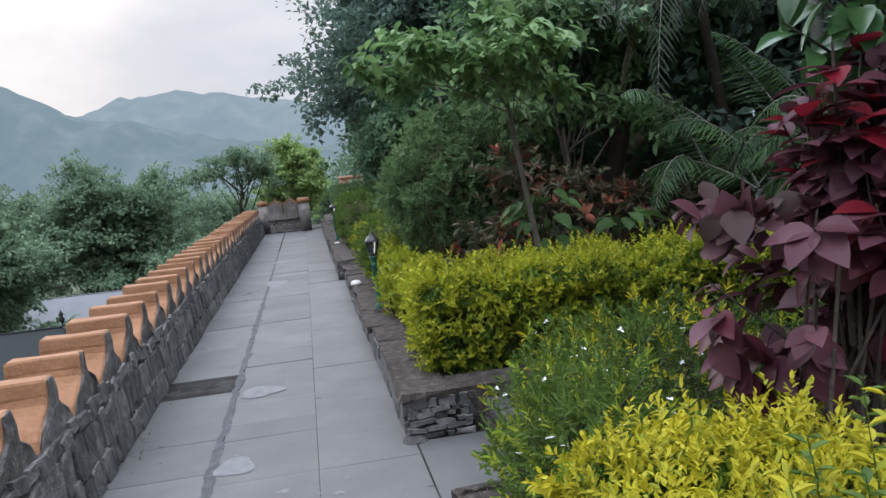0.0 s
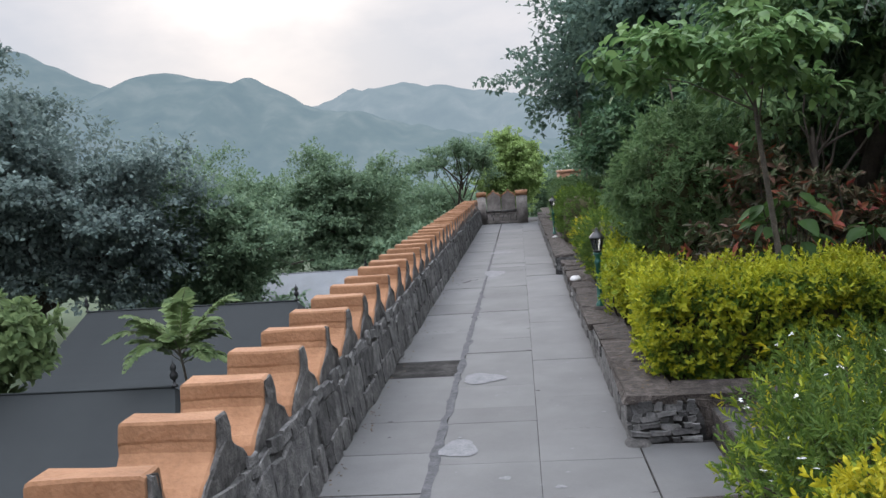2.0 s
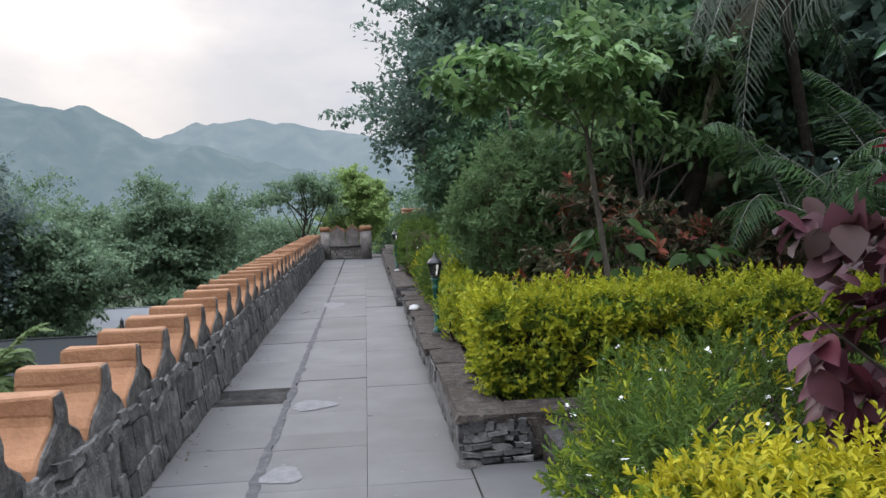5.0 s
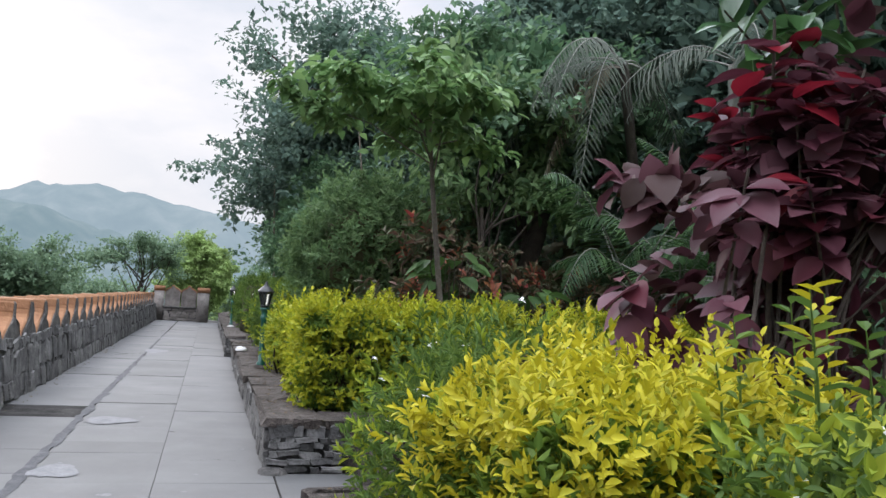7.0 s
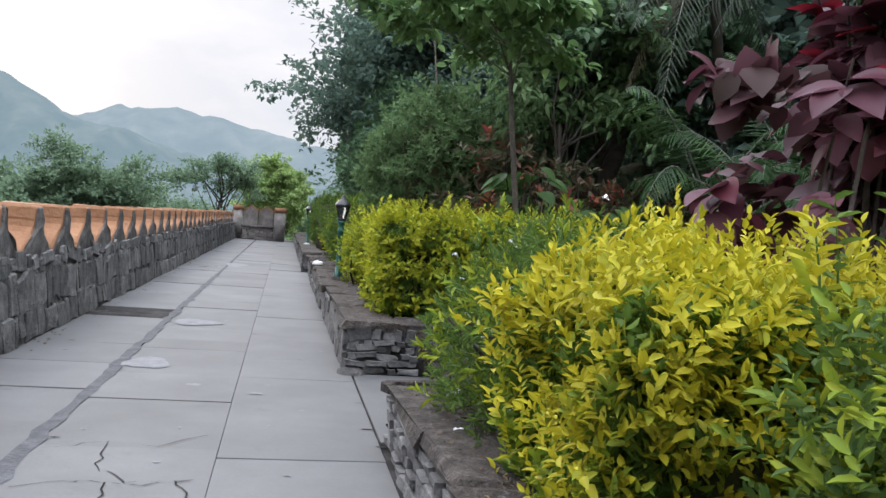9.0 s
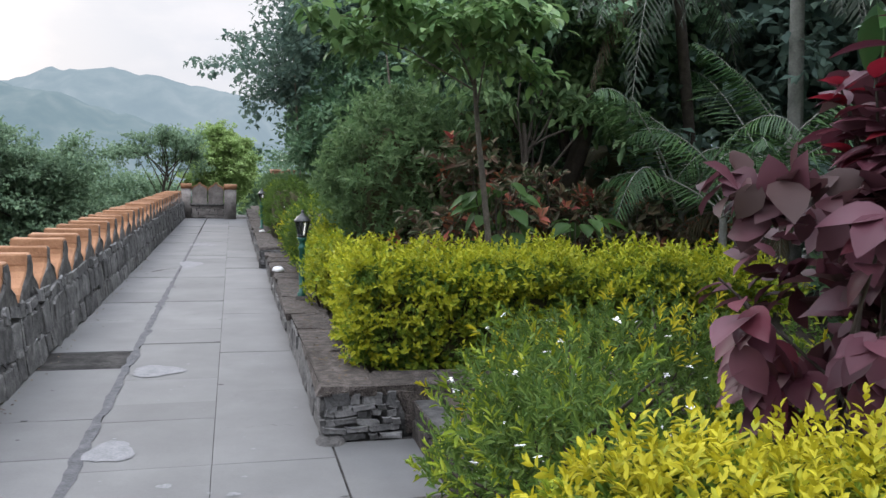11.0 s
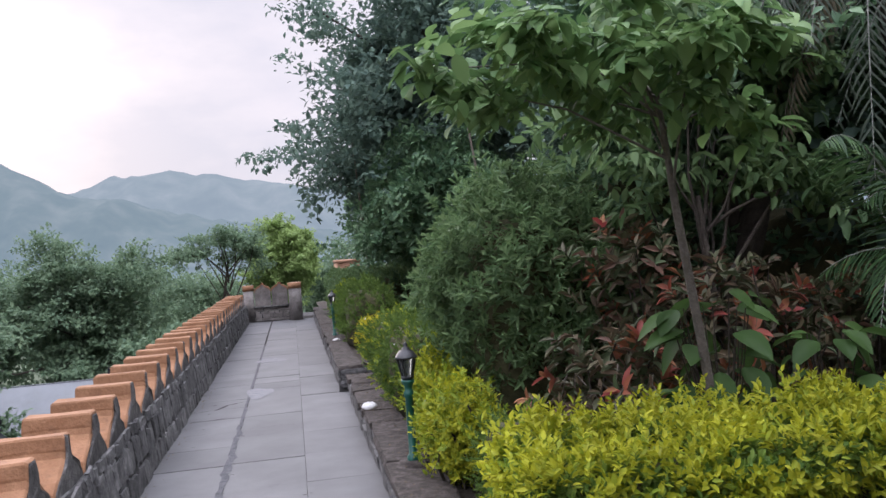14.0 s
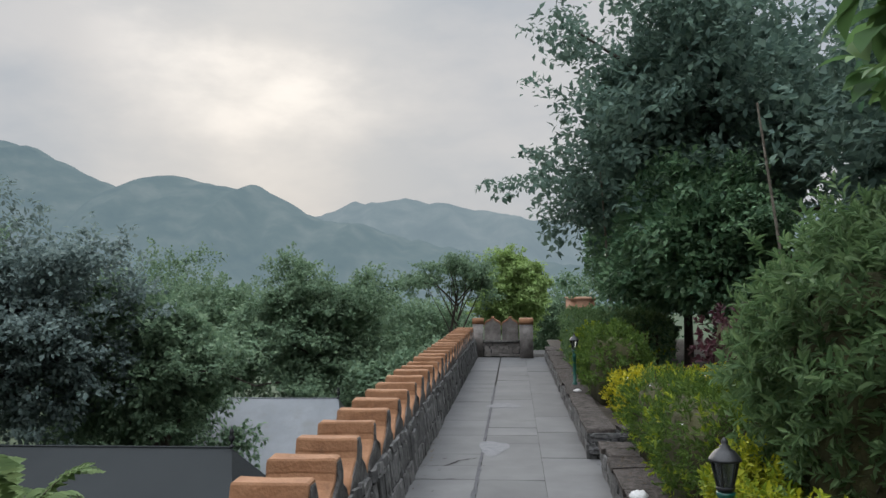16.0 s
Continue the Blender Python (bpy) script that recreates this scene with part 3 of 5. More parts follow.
def build_hills():
    def ridge(name, y0, depth, peaks, floor, m, label, seed, knobs):
        nx, ny = 420, 40
        x = np.linspace(-2600, 2200, nx)
        y = np.linspace(-1, 1, ny)
        X, S = np.meshgrid(x, y, indexing="ij")
        H = np.zeros(nx)
        for px, h, w in peaks:
            H = np.maximum(H, h * np.exp(-np.abs((x - px) / w) ** 1.3))
        H = np.array([H[i] + 8 * noise.noise(Vector((x[i] * .016, seed, 0))) + 6 * noise.noise(Vector((x[i] * .05, seed, 3))) for i in range(nx)])
        for px, kh, w in knobs:
            H = H + kh * np.exp(-np.abs((x - px) / w) ** 1.2)
        prof = np.exp(-(S / .5) ** 2)
        # gullies and spurs that run down the slopes
        rough = np.array([[noise.fractal(Vector((X[i, j] * .011 + S[i, j] * .9, S[i, j] * 1.4, seed)), 1.0, 2.0, 4) for j in range(ny)] for i in range(nx)])
        Z = floor + (H[:, None] - floor) * prof + 85 * rough * (1 - prof) * prof * 2
        V = np.stack([X, y0 + S * depth, Z], -1).reshape(-1, 3)
        I = np.arange(nx * ny).reshape(nx, ny)
        F = np.stack([I[:-1, :-1], I[1:, :-1], I[1:, 1:], I[:-1, 1:]], -1).reshape(-1, 4)
        tagged(part(name, V, F, m, smooth=True), label, "hills", kind="structure")

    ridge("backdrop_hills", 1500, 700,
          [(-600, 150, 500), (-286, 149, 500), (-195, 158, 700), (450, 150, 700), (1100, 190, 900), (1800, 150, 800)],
          -25, M_HILL, "wooded mountain ridge with blue-grey evening haze mixed in as glow", 2.0, [(-286, 12, 22), (-197, 9, 40), (-130, 5, 25)])
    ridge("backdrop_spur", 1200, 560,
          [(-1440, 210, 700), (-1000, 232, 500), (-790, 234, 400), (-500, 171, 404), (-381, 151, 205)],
          -25, M_HILLNEAR, "nearer dark blue-green mountain spur with haze mixed in as glow", 7.0, [(-381, 7, 13), (-471, 5, 22), (-545, 6, 30), (-740, 5, 40)])


build_ground()
build_hills()

FLOOR_X0, FLOOR_X1 = -1.30, 0.60
Y0, Y1 = -5.0, 26.8
WALL_BASE, WALL_TOP_IN, WALL_OUT = -1.225, -1.31, -1.74
VALLEY, CREST, PITCH, FIRST = 0.47, 0.79, 0.650, 3.57

V, F = join([box(WALL_OUT + .02, 9.0, Y0 - 1, Y1 + 3, -4.6, -0.045), box(9.0, 16.0, Y0 - 1, Y1 + 3, -4.6, 0.2)])
tagged(part("terrace", V, F, M_JOINT), "stone retaining terrace under the walkway", "terrace", kind="structure")
V, F = box(FLOOR_X0, 4.9, Y0 - 1, Y1 + 1, -0.04, -0.0052)
walkway = tagged(part("pavement", V, F, M_WETSLAB), "grey slate slab walkway with worn mortar joints", "pavement", kind="structure")


def soil_bed(name, x0, x1, y0, y1, z):
    nx, ny = int((x1 - x0) / .18) + 2, int((y1 - y0) / .18) + 2
    X, Y = np.meshgrid(np.linspace(x0, x1, nx), np.linspace(y0, y1, ny), indexing="ij")
    Z = np.array([[z + .05 * noise.noise(Vector((X[i, j] * 2, Y[i, j] * 2, 0))) for j in range(ny)] for i in range(nx)])
    V = np.stack([X, Y, Z], -1).reshape(-1, 3)
    I = np.arange(nx * ny).reshape(nx, ny)
    F = np.stack([I[:-1, :-1], I[1:, :-1], I[1:, 1:], I[:-1, 1:]], -1).reshape(-1, 4)
    tagged(part(name, V, F, M_SOIL, smooth=True), "dark soil of the planted bed", "soil", kind="structure")


soil_bed("soil_1", 0.96, 5.0, Y0, 4.45, .22)
soil_bed("soil_5", 1.2, 5.0, 4.4, 6.06, .22)
soil_bed("soil_2", 0.74, 16.0, 6.25, 13.45, .235)
soil_bed("soil_3", 0.66, 16.0, 14.25, Y1 + 3, .255)
soil_bed("soil_4", 4.9, 16.0, Y0, 6.3, .27)

# ---- parapet on the valley side ----
parapet = thing("wall_west", (-1.5, 11, 0), "dark rubble parapet wall with ochre plastered battlements", "parapet wall", kind="structure")


def x_in(z):
    return WALL_BASE - .02 + (WALL_TOP_IN - WALL_BASE) * np.clip(z / CREST, -.2, 1)


V = np.array([(WALL_OUT, Y0, -4.6), (x_in(0), Y0, -4.6), (x_in(0), Y0, 0), (x_in(VALLEY), Y0, VALLEY), (WALL_OUT, Y0, VALLEY)])
V = np.concatenate([V, V + np.array([0, Y1 + .2 - Y0, 0])])
F = [(0, 1, 6, 5), (1, 2, 7, 6), (2, 3, 8, 7), (3, 4, 9, 8), (4, 0, 5, 9), (4, 3, 2, 1, 0), (5, 6, 7, 8, 9)]
part("wall_body", V, F, M_JOINT, parapet)


def merlon_profile():
    """Half outline of a battlement: flat crest, short collar, then a hollow flare to the valley."""
    half = [(.062, CREST), (.070, CREST - .012), (.076, CREST - .075), (.074, CREST - .088)]
    half += [(.085, CREST - .125), (.125, CREST - .160), (.18, CREST - .190), (.24, CREST - .222), (.288, CREST - .262), (PITCH / 2 - .006, VALLEY - .01)]
    return half


def merlon_mesh(name, xa, xb, wob, grow, seed):
    """The outline drawn from xa to xb across the wall."""
    half = merlon_profile()
    ring = [(-a - grow, z + grow * .6) for a, z in half[::-1]] + [(a + grow, z + grow * .6) for a, z in half]
    k = len(ring)
    xs = np.array([xa, xa + .012, (xa + xb) / 2, xb - .012, xb]) if xb - xa > .1 else np.linspace(xa, xb, 5)
    V = []
    for j, x in enumerate(xs):
        for (y, z) in ring:
            d = wob * noise.noise(Vector((x * 6 + seed * 3.1, y * 9, z * 9)))
            e = .010 if j in (0, 4) else 0
            V.append((x + (0 if j not in (0, 4) else d), y * (1 - e * 2) + d, z - e * (z > VALLEY + .02) + d))
    F = []
    for j in range(4):
        for i in range(k - 1):
            F.append((j * k + i, j * k + i + 1, (j + 1) * k + i + 1, (j + 1) * k + i))
    F += [tuple(range(k)), tuple(reversed(range(4 * k, 5 * k)))]
    me = mesh_np(name, V, F)
    return me


caps = [merlon_mesh("merlon", WALL_OUT - .01, WALL_TOP_IN - .022, .010, 0, s) for s in range(4)]
faces = [merlon_mesh("merlon_face", WALL_TOP_IN - .030, WALL_TOP_IN - .012, .016, -.018, s + 9) for s in range(4)]
for me in caps:
    me.materials.append(M_ORANGE)
for me in faces:
    me.materials.append(M_FACE)
k = 0
y = FIRST + .07 - 13 * PITCH
while y < Y1 - .2:
    ob = new("merlon", caps[k % 4]); ob.parent = parapet
    ob.location = Vector((0, y, RNG.normal() * .005)) - parapet.location
    ob["label"] = "ochre orange plastered battlement with hollow flared sides"
    fo = new("merlon_face", faces[(k * 3 + 1) % 4]); fo.parent = parapet
    fo.location = Vector((0, y + RNG.normal() * .006, RNG.normal() * .006)) - parapet.location
    y += PITCH; k += 1

# ---- wall across the end of the walkway ----
end_wall = thing("wall_north", (-.55, 27, 0), "stone end wall with two shaped battlement stones between ochre topped piers", "end wall", kind="structure")
part("wall_body", *box(-1.36, .2, 26.9, 27.2, -.1, .37), M_JOINT, end_wall)
part("coping", *box(-1.1, -.13, 26.84, 27.22, .37, .42), M_FACE, end_wall, "dark weathered ledge")


def gable_stone(x0, x1):
    """A shaped stone: straight sides, rounded shoulders and a small knob, with a thin ochre rim over its top."""
    c, w = (x0 + x1) / 2, (x1 - x0) / 2
    top = [(-w, .80), (-w * .94, .845), (-w * .72, .89), (-w * .42, .92), (-w * .22, .945), (-w * .17, .985), (0, 1.0), (w * .17, .985), (w * .22, .945), (w * .42, .92), (w * .72, .89), (w * .94, .845), (w, .80)]

    def solid(out, ya, yb):
        n = len(out)
        V = [(c + a, ya, z) for a, z in out] + [(c + a, yb, z) for a, z in out]
        return V, [tuple(range(n)), tuple(reversed(range(n, 2 * n)))] + [(i, i + n, (i + 1) % n + n, (i + 1) % n) for i in range(n)]

    st = part("battlement_stone", *solid([(-w, .42)] + top + [(w, .42)], 26.92, 27.14), M_ENDSTONE, end_wall, "weathered grey shaped battlement stone")
    rim = [(a * 1.05, z + .045) for a, z in top] + [(a, z + .003) for a, z in reversed(top)]
    n, k = len(rim), len(top)
    V = [(c + a, 26.905, z) for a, z in rim] + [(c + a, 27.15, z) for a, z in rim]
    F = [(i, i + 1, n - 2 - i, n - 1 - i) for i in range(k - 1)] + [(n + n - 1 - i, n + n - 2 - i, n + i + 1, n + i) for i in range(k - 1)]
    F += [(i, i + n, (i + 1) % n + n, (i + 1) % n) for i in range(n)]
    part("rim", V, F, M_ORANGE, st, "thin ochre plaster rim")


gable_stone(-1.06, -.63)
gable_stone(-.60, -.17)
for x0, x1, ya in ((-1.36, -1.09, 26.86), (-.14, .20, 26.4)):
    p = part("pier", *box(x0, x1, ya, 27.2, 0, .86), M_ENDSTONE, end_wall, "grey stone pier")
    part("pier_cap", *box(x0 - .012, x1 + .012, ya - .012, 27.212, .86, 1.0), M_ORANGE, p, "ochre plastered pier top")

# ---- planter walls along the garden side ----


def planter(name, label, boxes):
    t = thing(name, ((boxes[0][0] + boxes[0][1]) / 2, (boxes[0][2] + boxes[0][3]) / 2, 0), label, "planter wall", kind="structure")
    for b in boxes:
        part("wall_core", *box(*b[:4], -.03, b[4] - .045), M_JOINT, t)
    return t


P0 = planter("wall_planter_1", "low stone planter kerb with rough brown coping", [(.64, .98, Y0, 4.55, .25), (.98, 1.26, 4.30, 4.55, .25), (1.06, 1.26, 4.55, 6.0, .25)])
P1 = planter("wall_planter_2", "low stacked slate planter wall with brown stone coping", [(.57, .82, 6.0, 13.4, .29), (.82, 4.9, 6.03, 6.33, .29)])
P2 = planter("wall_planter_3", "long low stacked stone planter wall", [(.50, .74, 14.0, 26.3, .31), (.80, 4.9, 14.02, 14.3, .31)])

# ---- garden plants ----
near_gold = clipped_hedge("golden_hedge", "bright yellow golden-leaved hedge by the kerb, unclipped and leafy", .78, 1.58, 2.70, 3.42, .24, .83, 3200, .038, .0185, L_YELLOW, L_LIMEGREEN,
                          wob=.10, per=8, shape=T_MID, top_bias=.24, skew=-.03, lime=.35, stem=.085, rise=1.0, fade=.08)
box_gold = clipped_hedge("golden_hedge", "clipped golden yellow hedge with a squared top and green shaded side", .77, 3.75, 6.40, 7.25, .27, .94, 5600, .046, .024, L_GOLDLIME, L_MIDHEDGE,
                         wob=.11, per=7, shape=T_MID, top_bias=.42, skew=-.02, stem=.08, fade=.95, lime=.75, lift=.5)

near_white = shrub("white_flower_shrub", "loose green shrub dotted with tiny white flowers", (1.17, 2.32, .47), (.33, .30, .42), 1700, .038, .017, L_HEDGE, per=6, flowers=46, stem_to=.22, group="white-flowered shrubs", body=False, shell=.3, extra=(L_LIME, .25))
for sx, sy, sz, gold in ((.98, 2.45, 1.08, 0), (1.10, 2.60, 1.12, 1), (1.18, 2.55, 1.05, 0), (1.26, 2.75, 1.12, 1), (1.05, 2.75, 1.05, 0), (.92, 2.62, 1.00, 1), (1.34, 2.95, 1.10, 0)):
    sx += .14
    a, b = np.array([sx + .03, sy, .74]), np.array([sx, sy, sz - .07])
    sh = part("shoot", *tube([a, (a + b) / 2 + .012, b], [.003, .0025, .0015], 5), L_HEDGE, near_white, "tall leafy shoot")
    q = np.linspace(.1, 1, 14)[:, None]
    w = np.arange(14) * 2.4 + sx * 20
    D = np.stack([np.cos(w), np.sin(w), .45 + 0 * w], 1)
    part("shoot_leaves", *leaves(a + (b - a) * q, D, np.tile([0, 0, 1.0], (14, 1)), .058, .026, T_MID), L_YELLOW if gold else L_HEDGE, sh)
shrub("white_flower_shrub", "loose green shrub dotted with tiny white flowers", (1.08, 3.95, .50), (.42, .75, .46), 1700, .040, .012, L_HEDGE, per=7, flowers=60, stem_to=.22, body=False, shell=.4, group="white-flowered shrubs", extra=(L_LIME, .15), spread=.6)
shrub("white_flower_shrub", "loose green shrub with white flowers and lime shoots", (1.80, 4.95, .48), (.80, .85, .44), 2300, .042, .013, L_HEDGE, per=7, flowers=60, stem_to=.22, body=False, shell=.4, group="white-flowered shrubs", extra=(L_YELLOW, .13), spread=.6)
shrub("white_flower_shrub", "loose green shrub beside the hedge", (3.1, 4.9, .42), (.9, .85, .38), 1300, .042, .014, L_HEDGE, per=7, flowers=8, stem_to=.22, body=False, shell=.4, group="white-flowered shrubs", extra=(L_LIME, .2), spread=.6)


def copperleaf():
    t = thing("copperleaf_bush", (2.0, 3.75, .22), "purple and dark red copperleaf bush with broad drooping leaves", "shrub")
    shapes = []
    for L, W in ((.14, .095), (.165, .11), (.115, .078)):
        V, F = leaves(np.zeros((1, 3)), np.array([[0, 1.0, 0]]), np.array([[0, 0, 1.0]]), L, W, T_BROAD)
        for m in (L_COPPER, L_REDTIP):
            me = mesh_np("leaf", V, F, True); me.materials.append(m); shapes.append(me)
    tips = []
    root = np.array([2.0, 3.75, .2])
    for i in range(34):
        a = root + RNG.normal(size=3) * np.array([.2, .15, 0])
        w, e = RNG.uniform(math.pi * .8, math.pi * 1.85) if i % 4 else RNG.uniform(0, 2 * math.pi), RNG.uniform(-.35, 1.0)
        r = np.array([.80, .50, .84])
        tip = np.array([2.08, 3.72, 1.27]) + r * np.array([math.cos(w) * math.cos(e), math.sin(w) * math.cos(e), math.sin(e)]) * RNG.uniform(.7, 1.05)
        tip[1] = max(tip[1], 3.42)
        tip[0] = max(tip[0], 1.34 + .1 * (i % 3) + .95 * max(0, tip[2] - 1.2))
        m = (a + tip) / 2 + np.array([0, 0, .15])
        part("stem", *tube([a, m, tip], [.009, .007, .004], 6), M_DARKBARK, t)
        tips.append((a, m, tip))
    # the tall red-tipped leader
    a, tip = np.array([1.98, 3.68, .9]), np.array([1.90, 3.60, 1.97])
    part("stem", *tube([a, (a + tip) / 2, tip], [.012, .009, .005], 6), M_DARKBARK, t); tips.append((a, (a + tip) / 2, tip))
    n = 0
    for j, (a, m, tip) in enumerate(tips):
        for i in range(22 if j < 34 else 12):
            s = RNG.uniform(.35, 1.0)
            p = m + (tip - m) * ((s - .35) / .65)
            w = RNG.uniform(0, 2 * math.pi)
            d = Vector((math.cos(w), math.sin(w), RNG.uniform(-.9, .25)))
            out = Vector(p - np.array([2.1, 3.72, 1.2])).normalized()
            d = (d + out * .7).normalized()
            up = Vector((0, 0, 1)) + out * .7
            x = d.cross(up).normalized()
            z = x.cross(d)
            if p[0] > 1.72 and p[2] < 1.27 + .12 * math.sin(9 * p[0]) and i % 11:
                continue
            red = (s > .93 and p[2] > 1.2 and RNG.uniform() < .3) or (j == 34 and RNG.uniform() < .5)
            ob = new("leaf", shapes[2 * int(RNG.integers(3)) + (1 if red else 0)])
            ob.parent = t
            M = Matrix((x, d, z)).transposed().to_4x4()
            M.translation = Vector(p) - t.location
            ob.matrix_basis = M @ Matrix.Scale(RNG.uniform(.75, 1.15), 4)
            n += 1
    # the leafy heart; its low maroon mass stands in for shade under the bush
    part("shade_fill_leaves", *crown((2.2, 3.95, .95), (.55, .32, .62), 70, 8, .13, .095, T_FINE, .11)[:2], L_MAROON, t, kind="stuff")
    part("inner_leaves", *crown((2.15, 3.82, 1.62), (.62, .40, .45), 90, 8, .13, .095, T_FINE, .11)[:2], L_MAROON, t, kind="stuff")


copperleaf()


def broadleaf_branch():
    t = thing("broadleaf_shrub", (2.75, 4.15, .22), "tall glossy broad-leaved green shrub behind the copperleaf", "shrub")
    V, F = leaves(np.zeros((1, 3)), np.array([[0, 1.0, 0]]), np.array([[0, 0, 1.0]]), .21, .105, T_BROAD)
    me = mesh_np("leaf", V, F, True); me.materials.append(L_GLOSSY)
    for tip in ((1.88, 3.85, 2.08), (2.02, 3.8, 2.22), (2.2, 3.85, 2.12), (1.98, 4.0, 2.36), (2.3, 4.0, 2.34), (2.5, 4.05, 2.45)):
        tip = np.array(tip)
        a = np.array([2.75, 4.15, .22])
        m = np.array([2.75, 4.2, 1.5])
        part("stem", *tube([a, m, (m + tip) / 2 + np.array([0, 0, .1]), tip], [.016, .012, .008, .004], 6), M_DARKBARK, t)
        for i in range(9):
            p = tip + (m - tip) * RNG.uniform(0, .45)
            d = Vector((RNG.normal() - .3, RNG.normal() - .4, RNG.normal() * .6 - .25)).normalized()
            up = Vector((RNG.normal() * .4, RNG.normal() * .4, 1))
            x = d.cross(up).normalized(); z = x.cross(d)
            ob = new("leaf", me); ob.parent = t
            M = Matrix((x, d, z)).transposed().to_4x4(); M.translation = Vector(p) - t.location
            ob.matrix_basis = M @ Matrix.Scale(RNG.uniform(.7, 1.15), 4)


broadleaf_branch()

# the slim tree with fresh green leaves
def young_tree():
    base, top = np.array([1.93, 7.35, .27]), np.array([1.68, 7.28, 2.42])
    t = thing("young_tree", base, "slim pale-stemmed young tree with fresh light green leaves", "tree")
    part("trunk", *tube([base - np.array([0, 0, .1]), base * .65 + top * .35 + np.array([.02, 0, 0]), base * .3 + top * .7, top], [.030, .023, .019, .009], 9), M_STEM, t, smooth=True)
    tips, outs = [], []
    for i in range(26):
        w = 2.4 * i + RNG.uniform(-.3, .3)
        u = math.sqrt((i + 1) / 26)
        p = np.array([1.50 + .82 * u * math.cos(w), 7.27 + .62 * u * math.sin(w), 2.48 - .14 * u * u + RNG.uniform(-.14, .22)])
        a = base + (top - base) * RNG.uniform(.74, 1.0)
        m = (a * .45 + p * .55) + np.array([0, 0, .06])
        if i % 2:
            part("bough", *tube([a, m, p], [.008, .005, .0025], 5), M_STEM, t, smooth=True)
        for q in (p, p * .7 + m * .3 + RNG.normal(size=3) * .06, p + RNG.normal(size=3) * np.array([.11, .11, .07]), p + RNG.normal(size=3) * np.array([.16, .14, .08])):
            tips.append(q)
            outs.append((math.cos(w), math.sin(w), 0))
    k = np.repeat(np.arange(len(tips)), 20)
    n = len(k)
    v = RNG.uniform(0, 2 * math.pi, n)
    D = np.stack([np.cos(v), np.sin(v), RNG.uniform(-1.0, .05, n)], 1) + .45 * np.array(outs)[k]
    N = unit(np.array([0, 0, 1.0]) + RNG.normal(size=(n, 3)) * .25)
    l = .118 * RNG.uniform(.7, 1.2, n)
    part("crown", *leaves(np.array(tips)[k] + RNG.normal(size=(n, 3)) * np.array([.06, .06, .035]), D, N, l, l * .52, T_FINE), L_SAPLING, t, kind="stuff")


young_tree()


tree("garden_tree", "small leafy green tree among the crotons", (2.7, 8.7, .27), (2.6, 8.7, 1.9), .035, (2.6, 8.7, 2.45), (1.15, .75, .75), 150, 16, .12, .055, L_SHRUB, M_DARKBARK, shape=T_MID, size=.16, boughs=10, shell=.35)


def big_leaf_plant(c, n, L, W, label):
    t = thing("broadleaf_plant", (c[0], c[1], .27), label, "plant", "broad-leaved plants behind the hedge")
    c = np.array(c)
    for i in range(n):
        w = RNG.uniform(0, 2 * math.pi)
        p = c + np.array([math.cos(w) * RNG.uniform(.04, .24), math.sin(w) * RNG.uniform(.04, .2), RNG.uniform(-.34, .3)])
        D = np.array([[math.cos(w), math.sin(w), RNG.uniform(-1.0, .1)]])
        V, F = leaves(p[None], D, np.array([[RNG.normal() * .3, RNG.normal() * .3 - .3, 1.0]]), L * RNG.uniform(.7, 1.15), W, T_BROAD)
        part("leaf", V, F, L_BROAD, t, smooth=True)
        part("stem", *tube([np.array([c[0], c[1], .25]), (p + np.array([c[0], c[1], .3])) / 2, p], [.006, .004, .003], 5), M_DARKBARK, t)


big_leaf_plant((2.02, 7.5, 1.08), 46, .225, .125, "broad-leaved green plant at the foot of a slim tree")
big_leaf_plant((2.72, 7.65, .86), 34, .21, .115, "broad-leaved green plant among crotons")
for c, r, n in (((1.75, 8.15, .72), (.55, .35, .5), 190), ((2.65, 8.3, .95), (.7, .4, .6), 260), ((3.5, 8.3, .9), (.6, .4, .55), 210), ((2.2, 8.7, 1.3), (.5, .35, .55), 150), ((4.2, 8.4, .8), (.5, .4, .5), 150)):
    shrub("croton_bush", "croton bush with mottled orange, red and dark green leaves", c, r, n, .11, .042, L_CROTON, per=6, shape=T_MID, body=False, stem_to=.27, shell=.35, group="croton bushes", extra=(L_FLAME, .10), spread=1.3)



def dry_branches(base, reach, n, label):
    """A tangle of thin bare branches that arch out and down."""
    t = thing("dry_branch", base, label, "branch", "dry branches")
    b = np.array(base, float)
    for i in range(n):
        w = RNG.uniform(math.pi * .8, math.pi * 1.7)
        h, l = RNG.uniform(.3, .75), reach * RNG.uniform(.5, 1.1)
        d = np.array([math.cos(w), math.sin(w), 0])
        P = [b + RNG.normal(size=3) * np.array([.08, .08, 0])]
        for q in (.3, .6, .85, 1.0):
            P.append(b + d * l * q + np.array([0, 0, h * math.sin(q * 2.5)]) + RNG.normal(size=3) * .03)
        part("twig", *tube(P, [.007, .006, .005, .0035, .002], 5), M_BARK, t, smooth=True)


dry_branches((1.85, 8.15, .27), .55, 14, "tangle of bare grey twigs under the tall shrub")
dry_branches((2.6, 7.95, .27), .5, 9, "bare grey twigs leaning behind the clipped hedge")

# the dense green shrub beside the lamp
shrub("tall_shrub", "tall dense dark green shrub with hanging leafy shoots", (1.74, 9.75, 1.35), (.82, .85, .92), 4600, .08, .027, L_SHRUB, per=6, shape=T_MID, wob=.35, stem_to=.27, shell=.62)
